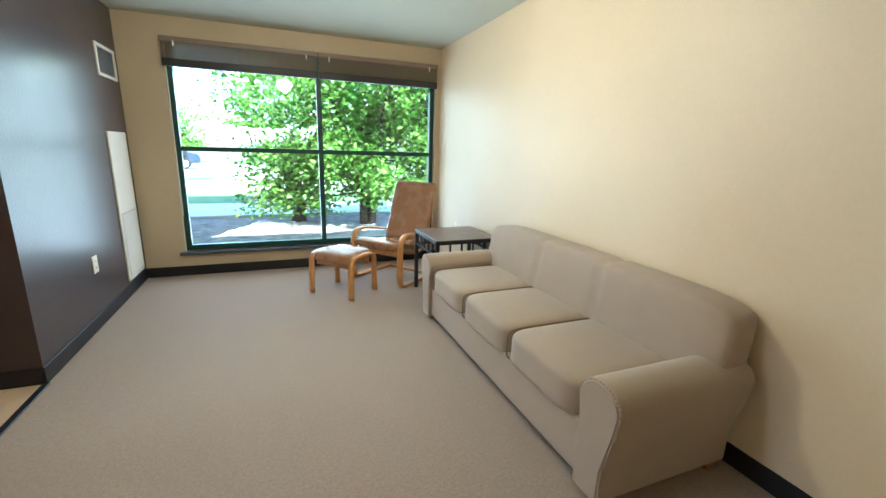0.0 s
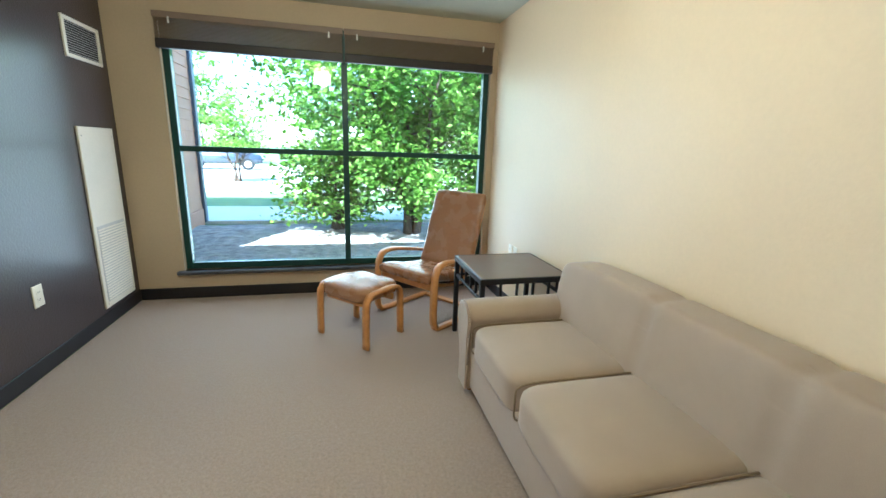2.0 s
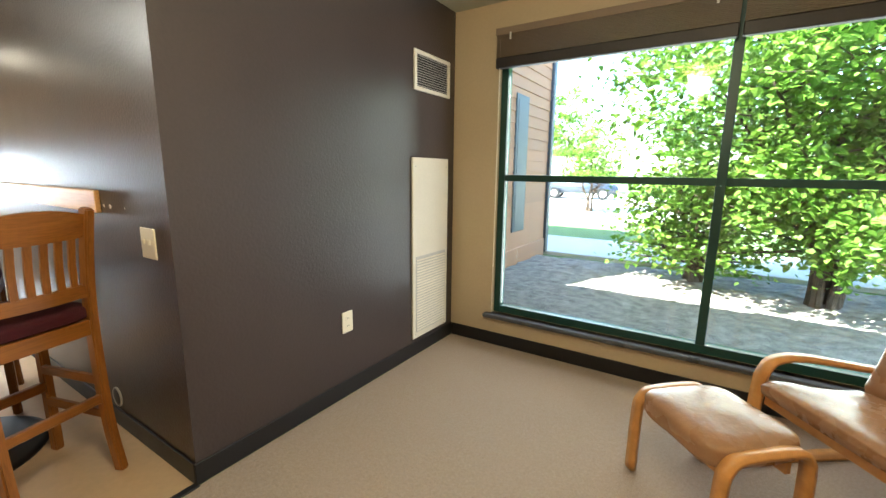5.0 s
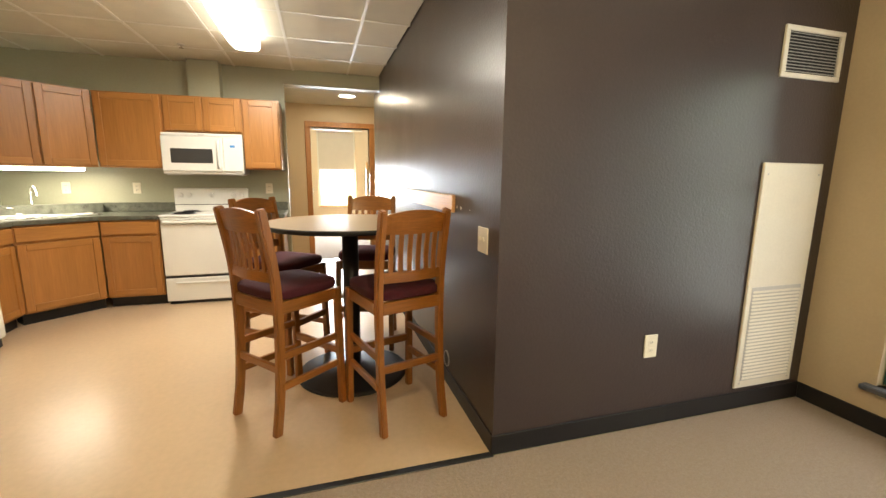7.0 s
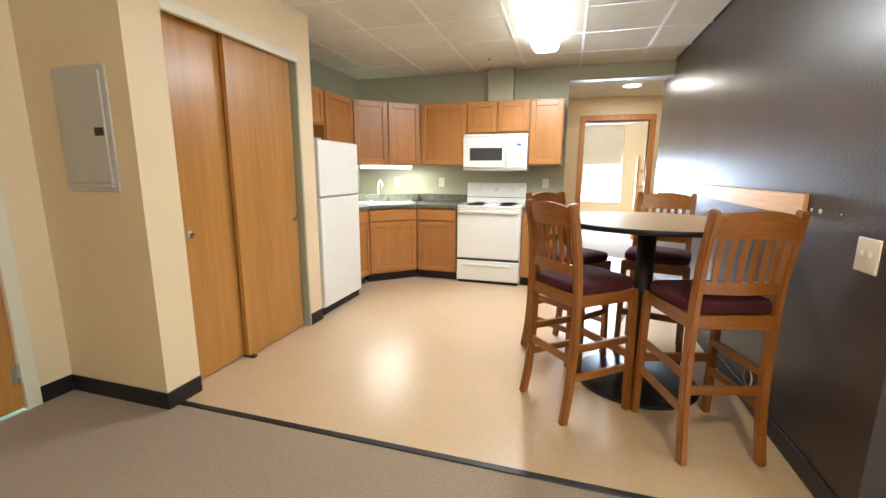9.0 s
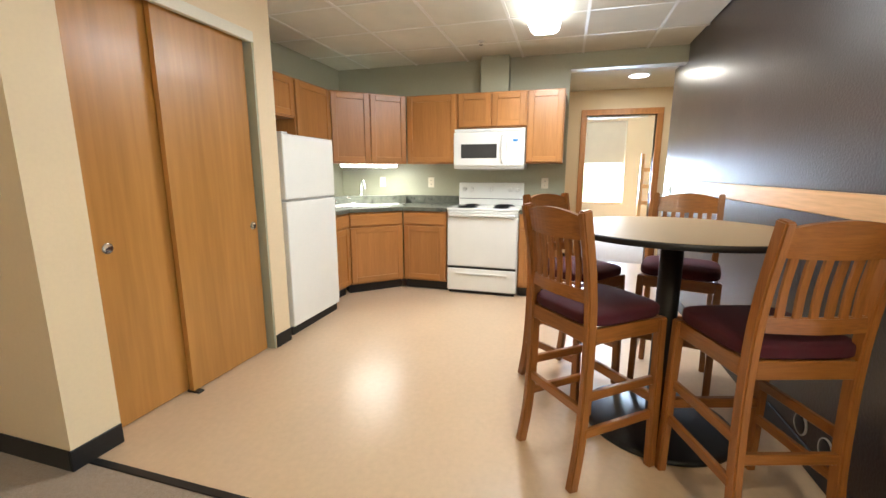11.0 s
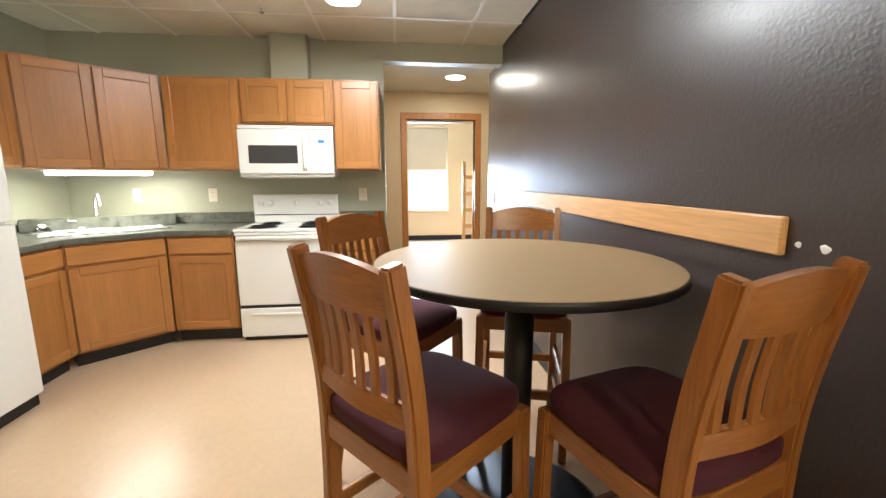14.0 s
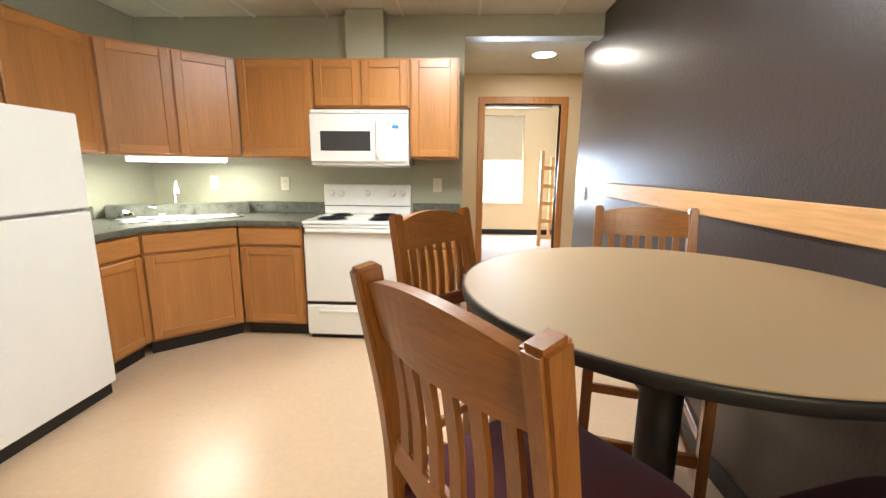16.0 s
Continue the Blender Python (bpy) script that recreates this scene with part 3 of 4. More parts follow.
part("trim", lathe([(0.125, -0.008), (0.13, -0.003), (0.13, 0.001)], 32), M_ENAMEL, l)
part("lens", lathe([(0.08, -0.014), (0.105, -0.011), (0.108, -0.007)], 32), M_TUBE, l)
l = thing("flush_ceiling_light", pose(0.15, 2.6, LOW), "warm amber glass flush ceiling light", "ceiling light")
part("base", lathe([(0.10, -0.03), (0.12, -0.02), (0.12, 0.001)], 32), M_WHITEMETAL, l)
part("shade", lathe([(0.02, -0.112), (0.09, -0.105), (0.15, -0.08), (0.175, -0.045), (0.17, -0.03)], 40), M_WARM, l, "amber glass bowl", True)

# ---- kitchen ----
CAB_TOP, CAB_BOT = 2.108, 1.383


def panel_door(parent, x0, x1, z0, z1, y, name="door"):
    """A framed cabinet door facing local -y: stiles, rails, and a recessed panel."""
    d = part(name, box(x0 + 0.05, x1 - 0.05, y - 0.010, y, z0 + 0.05, z1 - 0.05), M_CAB, parent)
    s = 0.058
    part("stile", box(x0, x0 + s, y - 0.02, y, z0, z1, 0.004), M_CAB, d)
    part("stile", box(x1 - s, x1, y - 0.02, y, z0, z1, 0.004), M_CAB, d)
    part("rail", box(x0 + s, x1 - s, y - 0.019, y, z0, z0 + s, 0.004), M_CABX, d)
    part("rail", box(x0 + s, x1 - s, y - 0.019, y, z1 - s, z1, 0.004), M_CABX, d)
    return d


def wall_cabinet(m, width, z0, z1, depth, doors, label):
    """Local x runs along the front, -y faces the room, the front frame at y = 0."""
    c = thing("wall_cabinet", m, label, "cabinet", "upper cabinets")
    part("body", box(0.0015, width - 0.0015, 0, depth, z0, z1, 0.002), M_CAB, c)
    gap, w = 0.014, width / doors
    for i in range(doors):
        panel_door(c, i * w + gap / (1 if i == 0 else 2), (i + 1) * w - gap / (1 if i == doors - 1 else 2), z0 + 0.014, z1 - 0.014, -0.001)
    return c


FX = END_X + 0.36
for y0, y1, z0, n, lab in ((0.168, 0.748, CAB_BOT, 1, "stained maple wall cabinet beside the microwave"), (0.748, 1.480, 1.752, 2, "short stained maple cabinet above the microwave"), (1.480, 1.852, CAB_BOT, 1, "narrow stained maple wall cabinet by the hall")):
    wall_cabinet(pose(FX, y0, 0, 0, 0, 90), y1 - y0, z0, CAB_TOP, 0.355, n, lab)
# the corner pair stands across the corner
dx, dy = 4.60 - 4.03, 0.163 + 0.45
dl = math.hypot(dx, dy)
wall_cabinet(pose(-4.03, -0.45, 0, 0, 0, math.degrees(math.atan2(dy, -dx))), dl, CAB_BOT, CAB_TOP, 0.16, 2, "two-door stained maple corner cabinet above the sink")
wall_cabinet(pose(-3.447, -0.45, 0, 0, 0, 180), 0.58, CAB_BOT, CAB_TOP, 0.405, 1, "stained maple wall cabinet beside the refrigerator")
wall_cabinet(pose(-2.765, -0.45, 0, 0, 0, 180), 0.68, 1.76, CAB_TOP, 0.405, 2, "short stained maple cabinet above the refrigerator")

u = thing("under_cabinet_light", pose(-4.315, -0.143, CAB_BOT, 0, 0, math.degrees(math.atan2(dy, -dx))), "lit fluorescent strip under the corner cabinet", "light")
part("housing", box(-0.32, 0.32, 0.01, 0.11, -0.012, 0), M_ENAMEL, u)
part("tube", box(-0.31, 0.31, 0.015, 0.10, -0.04, -0.012, 0.010, seg=2), M_STRIP, u, "glowing white tube cover")

BX, BY = -4.385, -0.25   # fronts of the base cabinets
P, Q = (-3.965, BY), (BX, 0.19)


def base_cabinet(m, width, depth, label, drawer=True):
    c = thing("base_cabinet", m, label, "cabinet", "base cabinets")
    part("body", box(0.0015, width - 0.0015, 0, depth, 0.105, 0.875, 0.002), M_CAB, c)
    part("toe_kick", box(0.0015, width - 0.0015, 0.06, depth, 0.0, 0.105), M_RUBBER, c, "black toe kick")
    part("drawer_front", box(0.014, width - 0.014, -0.019, 0, 0.735, 0.86, 0.005), M_CABX, c)
    panel_door(c, 0.014, width - 0.014, 0.125, 0.715, -0.001)
    return c


base_cabinet(pose(BX, Q[1] + 0.003, 0, 0, 0, 90), 0.692 - Q[1] - 0.006, 0.56, "stained maple base cabinet beside the stove")
base_cabinet(pose(BX, 1.458, 0, 0, 0, 90), 0.392, 0.56, "narrow stained maple base cabinet by the hall")
bl_ = math.hypot(P[0] - Q[0], P[1] - Q[1])
base_cabinet(pose(P[0], P[1], 0, 0, 0, math.degrees(math.atan2(Q[1] - P[1], Q[0] - P[0]))), bl_, 0.22, "stained maple sink cabinet across the corner")
base_cabinet(pose(-3.56, BY, 0, 0, 0, 180), 3.962 - 3.56, 0.58, "narrow stained maple base cabinet beside the refrigerator")


def slab(poly, z0, z1, bevel=0.006, hole=None):
    b = bmesh.new()
    vs = [b.verts.new((x, y, z0)) for x, y in poly]
    f = b.faces.new(vs)
    r = bmesh.ops.extrude_face_region(b, geom=[f])
    bmesh.ops.translate(b, verts=[v for v in r["geom"] if isinstance(v, bmesh.types.BMVert)], vec=(0, 0, z1 - z0))
    bmesh.ops.recalc_face_normals(b, faces=b.faces[:])
    bmesh.ops.bevel(b, geom=b.edges[:], offset=bevel, segments=2, affect="EDGES")
    return b


ov = 0.03
c = thing("countertop", pose(0, 0, 0), "dark green-grey laminate countertop running round the corner", "countertop")
part("top", slab([(-3.54, BACK + 0.002), (-3.54, BY + ov), (P[0] + 0.012, BY + ov), (BX + ov, Q[1] + 0.012), (BX + ov, 0.688), (END_X + 0.002, 0.688), (END_X + 0.002, BACK + 0.002)], 0.877, 0.918), M_COUNTER, c)
part("backsplash", box(END_X + 0.001, END_X + 0.02, -0.05, 0.688, 0.9185, 1.015, 0.004), M_COUNTER, c)
part("backsplash", box(-4.3, -3.54, BACK + 0.001, BACK + 0.02, 0.9185, 1.015, 0.004), M_COUNTER, c)
part("corner_splash", sweep([(-4.36, BACK + 0.06, 0.967), (END_X + 0.06, 0.02, 0.967)], 0.0965, 0.10, (0, 0, 1), bevel=0.004), M_COUNTER, c, "raised ledge across the sink corner")
tagged(part("countertop", slab([(BX + ov, 1.458), (BX + ov, 1.868), (END_X + 0.002, 1.868), (END_X + 0.002, 1.458)], 0.877, 0.918), M_COUNTER), "short dark green-grey laminate countertop beside the stove", "countertop")
tagged(part("backsplash", box(END_X + 0.001, END_X + 0.02, 1.458, 1.868, 0.9185, 1.015, 0.004), M_COUNTER), "dark green-grey laminate backsplash by the hall", "backsplash")

ang = math.degrees(math.atan2(Q[1] - P[1], Q[0] - P[0]))
s = thing("kitchen_sink", pose(-4.325, -0.155, 0.919, 0, 0, ang), "stainless double-bowl sink set into the corner counter", "sink")
b = box(-0.40, 0.40, -0.02, 0.03, 0, 0.008, 0.003)
for x0, x1, y0, y1 in ((-0.40, 0.40, 0.33, 0.42), (-0.40, -0.37, 0.03, 0.33), (0.37, 0.40, 0.03, 0.33), (-0.02, 0.02, 0.03, 0.33)):
    box(x0, x1, y0, y1, 0, 0.008, 0.003, bm=b)
part("rim", b, M_STEEL, s)
for x0, x1 in ((-0.37, -0.02), (0.02, 0.37)):
    bo = part("bowl", box(x0, x1, 0.03, 0.33, 0.0005, 0.002), M_GREYMETAL, s)
    part("drain", lathe([(0.04, 0.002), (0.045, 0.0045), (0.03, 0.003)], 20, ((x0 + x1) / 2, 0.18)), M_CHROME, bo)
f = thing("faucet", pose(-4.325, -0.155, 0.9275, 0, 0, ang), "chrome gooseneck faucet with two lever handles", "faucet")
part("base", box(-0.13, 0.13, 0.355, 0.405, 0, 0.02, 0.008, seg=2), M_CHROME, f)
pts = curve_pts([(0, 0.38, 0.02), (0, 0.38, 0.19), (0, 0.35, 0.25), (0, 0.285, 0.262), (0, 0.235, 0.225), (0, 0.23, 0.18)], 6)
b = bmesh.new()
for p, q in zip(pts, pts[1:]):
    tube(p, q, 0.011, n=10, bm=b)
part("spout", b, M_CHROME, f, smooth=True)
for sx in (-1, 1):
    h = part("handle", tube((sx * 0.105, 0.38, 0.02), (sx * 0.105, 0.38, 0.06), 0.016, 0.012), M_CHROME, f)
    part("lever", tube((sx * 0.105, 0.38, 0.058), (sx * 0.185, 0.355, 0.072), 0.008, 0.006, 8), M_CHROME, h)
part("sprayer", tube((0.24, 0.38, 0), (0.24, 0.36, 0.07), 0.016, 0.011), M_CHROME, f)
for x, y in ((-0.33, 0.36), (0.33, 0.375)):
    b = lathe([(0.022, 0.0), (0.04, 0.006), (0.046, 0.02), (0.040, 0.021), (0.02, 0.01)], 24)
    tagged(part("sink_strainer", b, M_CHROME, m=s.matrix_basis @ pose(x, y, 0.02, 35, 0, 20)), "chrome basket strainer lying on the sink deck", "strainer")


def stove():
    s = thing("stove", pose(-4.375, 0.70, 0, 0, 0, 90), "white electric coil range with oven and back panel", "stove")
    w, d = 0.75, 0.57
    part("body", box(0, w, 0.02, d, 0.03, 0.895, 0.004), M_ENAMEL, s)
    part("cooktop", box(-0.002, w + 0.002, -0.015, d, 0.896, 0.922, 0.008, seg=2), M_ENAMEL, s)
    dr = part("oven_door", box(0.006, w - 0.006, -0.02, 0.019, 0.30, 0.835, 0.012, seg=2), M_ENAMEL, s)
    part("door_handle", box(0.03, w - 0.03, -0.05, -0.018, 0.84, 0.868, 0.010, seg=2), M_ENAMEL, dr)
    part("top_trim", box(0.006, w - 0.006, -0.012, 0.019, 0.872, 0.893, 0.003), M_ENAMEL, s)
    dw = part("drawer", box(0.006, w - 0.006, -0.02, 0.019, 0.035, 0.275, 0.010, seg=2), M_ENAMEL, s)
    part("drawer_pull", box(0.10, w - 0.10, -0.032, -0.018, 0.215, 0.236, 0.006, seg=2), M_ENAMEL, dw)
    part("gap_strip", box(0.01, w - 0.01, -0.008, 0.0195, 0.277, 0.298), M_BLACK, s)
    part("foot_strip", box(0.02, w - 0.02, 0.01, d, 0.0, 0.03), M_BLACK, s)
    bp = part("back_panel", box(0.002, w - 0.002, d - 0.07, d, 0.92, 1.175, 0.012, seg=2), M_ENAMEL, s)
    part("trim_line", box(0.01, w - 0.01, d - 0.073, d - 0.069, 0.99, 0.996), M_BLACK, bp)
    for x in (0.07, 0.155, 0.375, 0.595, 0.68):
        k = part("knob", lathe([(0.026, 0), (0.024, 0.018), (0.014, 0.021)], 20), M_ENAMEL, bp, "", True, pose(x, d - 0.07, 1.10, 90, 0, 0))
        part("pointer", box(-0.003, 0.003, -0.02, 0.02, 0.02, 0.028, 0.002), M_GREYMETAL if x == 0.375 else M_ENAMEL, k)
    for x, y, r in ((0.19, 0.13, 0.095), (0.56, 0.13, 0.075), (0.19, 0.38, 0.075), (0.56, 0.38, 0.095)):
        e = part("burner", lathe([(r + 0.018, 0.922), (r + 0.020, 0.925), (r, 0.9235), (0.02, 0.921)], 28, (x, y)), M_BLACK, s, "black drip pan and coil")
        for k in range(3):
            q = r * (0.35 + 0.3 * k)
            b = bmesh.new()
            for i in range(24):
                a0, a1 = 2 * math.pi * i / 24, 2 * math.pi * (i + 1) / 24
                tube((x + q * math.cos(a0), y + q * math.sin(a0), 0.931), (x + q * math.cos(a1), y + q * math.sin(a1), 0.931), 0.005, n=5, bm=b)
            part("coil", b, M_BLACK, e)


stove()


def microwave():
    s = thing("microwave", pose(-4.585, 0.714, 1.328, 0, 0, 90), "white over-the-range microwave with dark window and blue sticker", "microwave")
    w, h, d = 0.757, 0.415, 0.37
    part("body", box(0, w, 0.0, d, 0.0, h, 0.008, seg=2), M_ENAMEL, s)
    dr = part("door", box(0.003, 0.565, -0.022, -0.001, 0.028, h - 0.035, 0.008, seg=2), M_ENAMEL, s)
    part("door_window", box(0.085, 0.47, -0.0245, -0.021, 0.11, 0.255, 0.004), M_BLACKGLASS, dr, "dark glass window")
    part("door_handle", sweep(curve_pts([(0.528, -0.022, 0.06), (0.528, -0.05, 0.10), (0.528, -0.05, 0.30), (0.528, -0.022, 0.34)], 5), 0.024, 0.014, (1, 0, 0), bevel=0.003), M_ENAMEL, dr, "", True)
    cp = part("control_panel", box(0.57, w - 0.003, -0.018, -0.001, 0.028, h - 0.035, 0.006, seg=2), M_ENAMEL, s)
    part("sticker", box(0.635, 0.685, -0.0195, -0.0175, 0.275, 0.30), mat("blue_sticker", (0.04, 0.22, 0.55), 0.5), cp, "small blue sticker")
    for r in range(4):
        for k in range(3):
            part("button", box(0.61 + 0.035 * k, 0.635 + 0.035 * k, -0.0192, -0.0178, 0.08 + 0.04 * r, 0.10 + 0.04 * r), M_ENAMEL, cp)
    part("vent_grille", box(0.01, w - 0.01, -0.014, -0.001, h - 0.03, h - 0.004, 0.003), M_ENAMEL, s)
    part("badge", box(0.34, 0.40, -0.0155, -0.0135, h - 0.022, h - 0.014), M_GREYMETAL, s)
    part("lower_grille", box(0.03, w - 0.03, 0.02, d - 0.03, -0.012, 0.0, 0.003), M_GREYMETAL, s)


microwave()


def fridge():
    s = thing("refrigerator", pose(-2.815, -0.175, 0, 0, 0, 180), "white top-freezer refrigerator beside the closet wall", "refrigerator")
    w, d = 0.695, 0.66
    part("body", box(0, w, 0.0, d, 0.03, 1.565, 0.006), M_ENAMEL, s)
    part("freezer_door", box(0, w, -0.058, -0.004, 1.085, 1.575, 0.012, seg=3), M_ENAMEL, s)
    part("door", box(0, w, -0.058, -0.004, 0.075, 1.07, 0.012, seg=3), M_ENAMEL, s)
    part("seal", box(0.012, w - 0.012, -0.006, 0.0005, 0.07, 1.57), M_GREYMETAL, s)
    part("hinge_cover", box(0.02, 0.09, -0.04, 0.02, 1.5755, 1.59, 0.004), M_ENAMEL, s)
    part("toe_grille", box(0.01, w - 0.01, -0.03, 0.0, 0.0, 0.065, 0.003), M_BLACK, s)


fridge()

# ---- dining ----


def ring(profile, n):
    """A turned band: the closed outline of its section carried round."""
    b = bmesh.new()
    turns = [[b.verts.new((r * math.cos(2 * math.pi * i / n), r * math.sin(2 * math.pi * i / n), z)) for r, z in profile] for i in range(n)]
    for i in range(n):
        p_, q_ = turns[i], turns[(i + 1) % n]
        for k in range(len(profile)):
            j = (k + 1) % len(profile)
            b.faces.new((p_[k], q_[k], q_[j], p_[j]))
    bmesh.ops.recalc_face_normals(b, faces=b.faces[:])
    return b


def high_table():
    t = thing("high_table", pose(-2.377, 2.413, 0), "round bar-height table with tan laminate top and black pedestal", "table")
    part("tabletop", lathe([(0.497, 1.009), (0.515, 1.011), (0.516, 1.029), (0.513, 1.0315)], 96), M_TABLETOP, t, "tan laminate top")
    part("edge_band", ring([(0.514, 1.003), (0.519, 1.0045), (0.522, 1.008), (0.522, 1.025), (0.519, 1.0305), (0.5165, 1.0305)], 96), M_BLACK, t, "black edge band", True)
    part("pole", lathe([(0.052, 0.03), (0.052, 0.981)], 32), M_BLACK, t, "", True)
    part("spider", box(-0.26, 0.26, -0.03, 0.03, 0.976, 1.0085, 0.004), M_BLACK, t)
    part("base", lathe([(0.36, 0.0), (0.365, 0.012), (0.34, 0.024), (0.12, 0.036), (0.06, 0.06), (0.055, 0.06)], 64), M_BLACK, t, "round black cast base", True)


high_table()


def bar_chair(m):
    """Facing local +x, on the floor at z = 0."""
    c = thing("bar_chair", m, "oak bar-height chair with slatted back and burgundy seat", "chair", "chairs round the high table")
    zs = 0.70
    for s in (-1, 1):
        y = 0.178 * s
        part("back_leg", sweep(curve_pts([(-0.215, y * 1.02, 0.0), (-0.185, y, 0.20), (-0.170, y, 0.45), (-0.170, y, 0.72), (-0.188, y, 0.92), (-0.232, y, 1.160)], 5), 0.034, 0.046, (0, 1, 0), bevel=0.006), M_OAK, c, "", False)
        part("front_leg", sweep([(0.212, 0.198 * s, 0), (0.205, 0.195 * s, 0.40), (0.200, 0.192 * s, zs)], 0.036, 0.040, (0, 1, 0), bevel=0.005), M_OAK, c)
        part("side_stretcher", box(-0.165, 0.19, y * 1.04 - 0.011, y * 1.04 + 0.011, 0.395, 0.435, 0.004), M_OAKL, c)
        part("low_stretcher", box(-0.175, 0.195, y * 1.06 - 0.011, y * 1.06 + 0.011, 0.235, 0.275, 0.004), M_OAKL, c)
        part("side_apron", box(-0.155, 0.185, y * 1.05 - 0.011, y * 1.05 + 0.011, zs - 0.065, zs, 0.003), M_OAKL, c)
    part("front_apron", box(0.185, 0.215, -0.178, 0.178, zs - 0.065, zs, 0.003), M_OAKX, c)
    part("back_apron", box(-0.185, -0.158, -0.162, 0.162, zs - 0.065, zs, 0.003), M_OAKX, c)
    part("footrest", box(0.190, 0.216, -0.182, 0.182, 0.305, 0.350, 0.004), M_OAKX, c)
    part("back_stretcher", box(-0.188, -0.164, -0.163, 0.163, 0.325, 0.365, 0.004), M_OAKX, c)
    st = cushion(0.42, 0.41, 0.066, 5, crown=0.25)
    part("seat", st, M_BURGUNDY, c, "burgundy upholstered seat pad", True, pose(0.022, 0, zs - 0.004))
    # arched crest and curved lower rail
    b = bmesh.new()
    n = 12
    rows = []
    for i in range(n + 1):
        u = -1 + 2 * i / n
        y = 0.162 * u
        bow = -0.022 * (1 - u * u)
        arch = 0.026 * (1 - u * u)
        rows.append([b.verts.new(v) for v in ((-0.204 + bow - 0.010, y, 1.045 - 0.004 * (1 - u * u)), (-0.204 + bow + 0.012, y, 1.045 - 0.004 * (1 - u * u)), (-0.228 + bow + 0.012, y, 1.135 + arch), (-0.228 + bow - 0.010, y, 1.135 + arch))])
    for a, d in zip(rows, rows[1:]):
        for k in range(4):
            b.faces.new((a[k], a[(k + 1) % 4], d[(k + 1) % 4], d[k]))
    b.faces.new(rows[0][::-1])
    b.faces.new(rows[-1])
    bmesh.ops.recalc_face_normals(b, faces=b.faces[:])
    part("crest_rail", b, M_OAKX, c)
    part("lower_rail", sweep(curve_pts([(-0.182, -0.163, 0.825), (-0.200, 0, 0.825), (-0.182, 0.163, 0.825)], 5), 0.055, 0.020, (0.1, 0, 1), bevel=0.004), M_OAKX, c)
    for k in range(6):
        y = -0.122 + k * 0.0488
        bow = -0.020 * (1 - (y / 0.162) ** 2)
        part("slat", sweep(curve_pts([(-0.182 + bow, y, 0.85), (-0.186 + bow, y, 0.94), (-0.203 + bow, y, 1.05)], 3), 0.024, 0.010, (0, 1, 0)), M_OAK, c)
    return c


chair = bar_chair(pose(-2.008, 2.029, 0, 0, 0, 130))
for x, y, a in ((-1.837, 2.613, 197), (-2.706, 1.961, 51.6), (-2.907, 2.588, -15.4)):
    copy_thing(chair, pose(x, y, 0, 0, 0, a))

# ---- living room ----


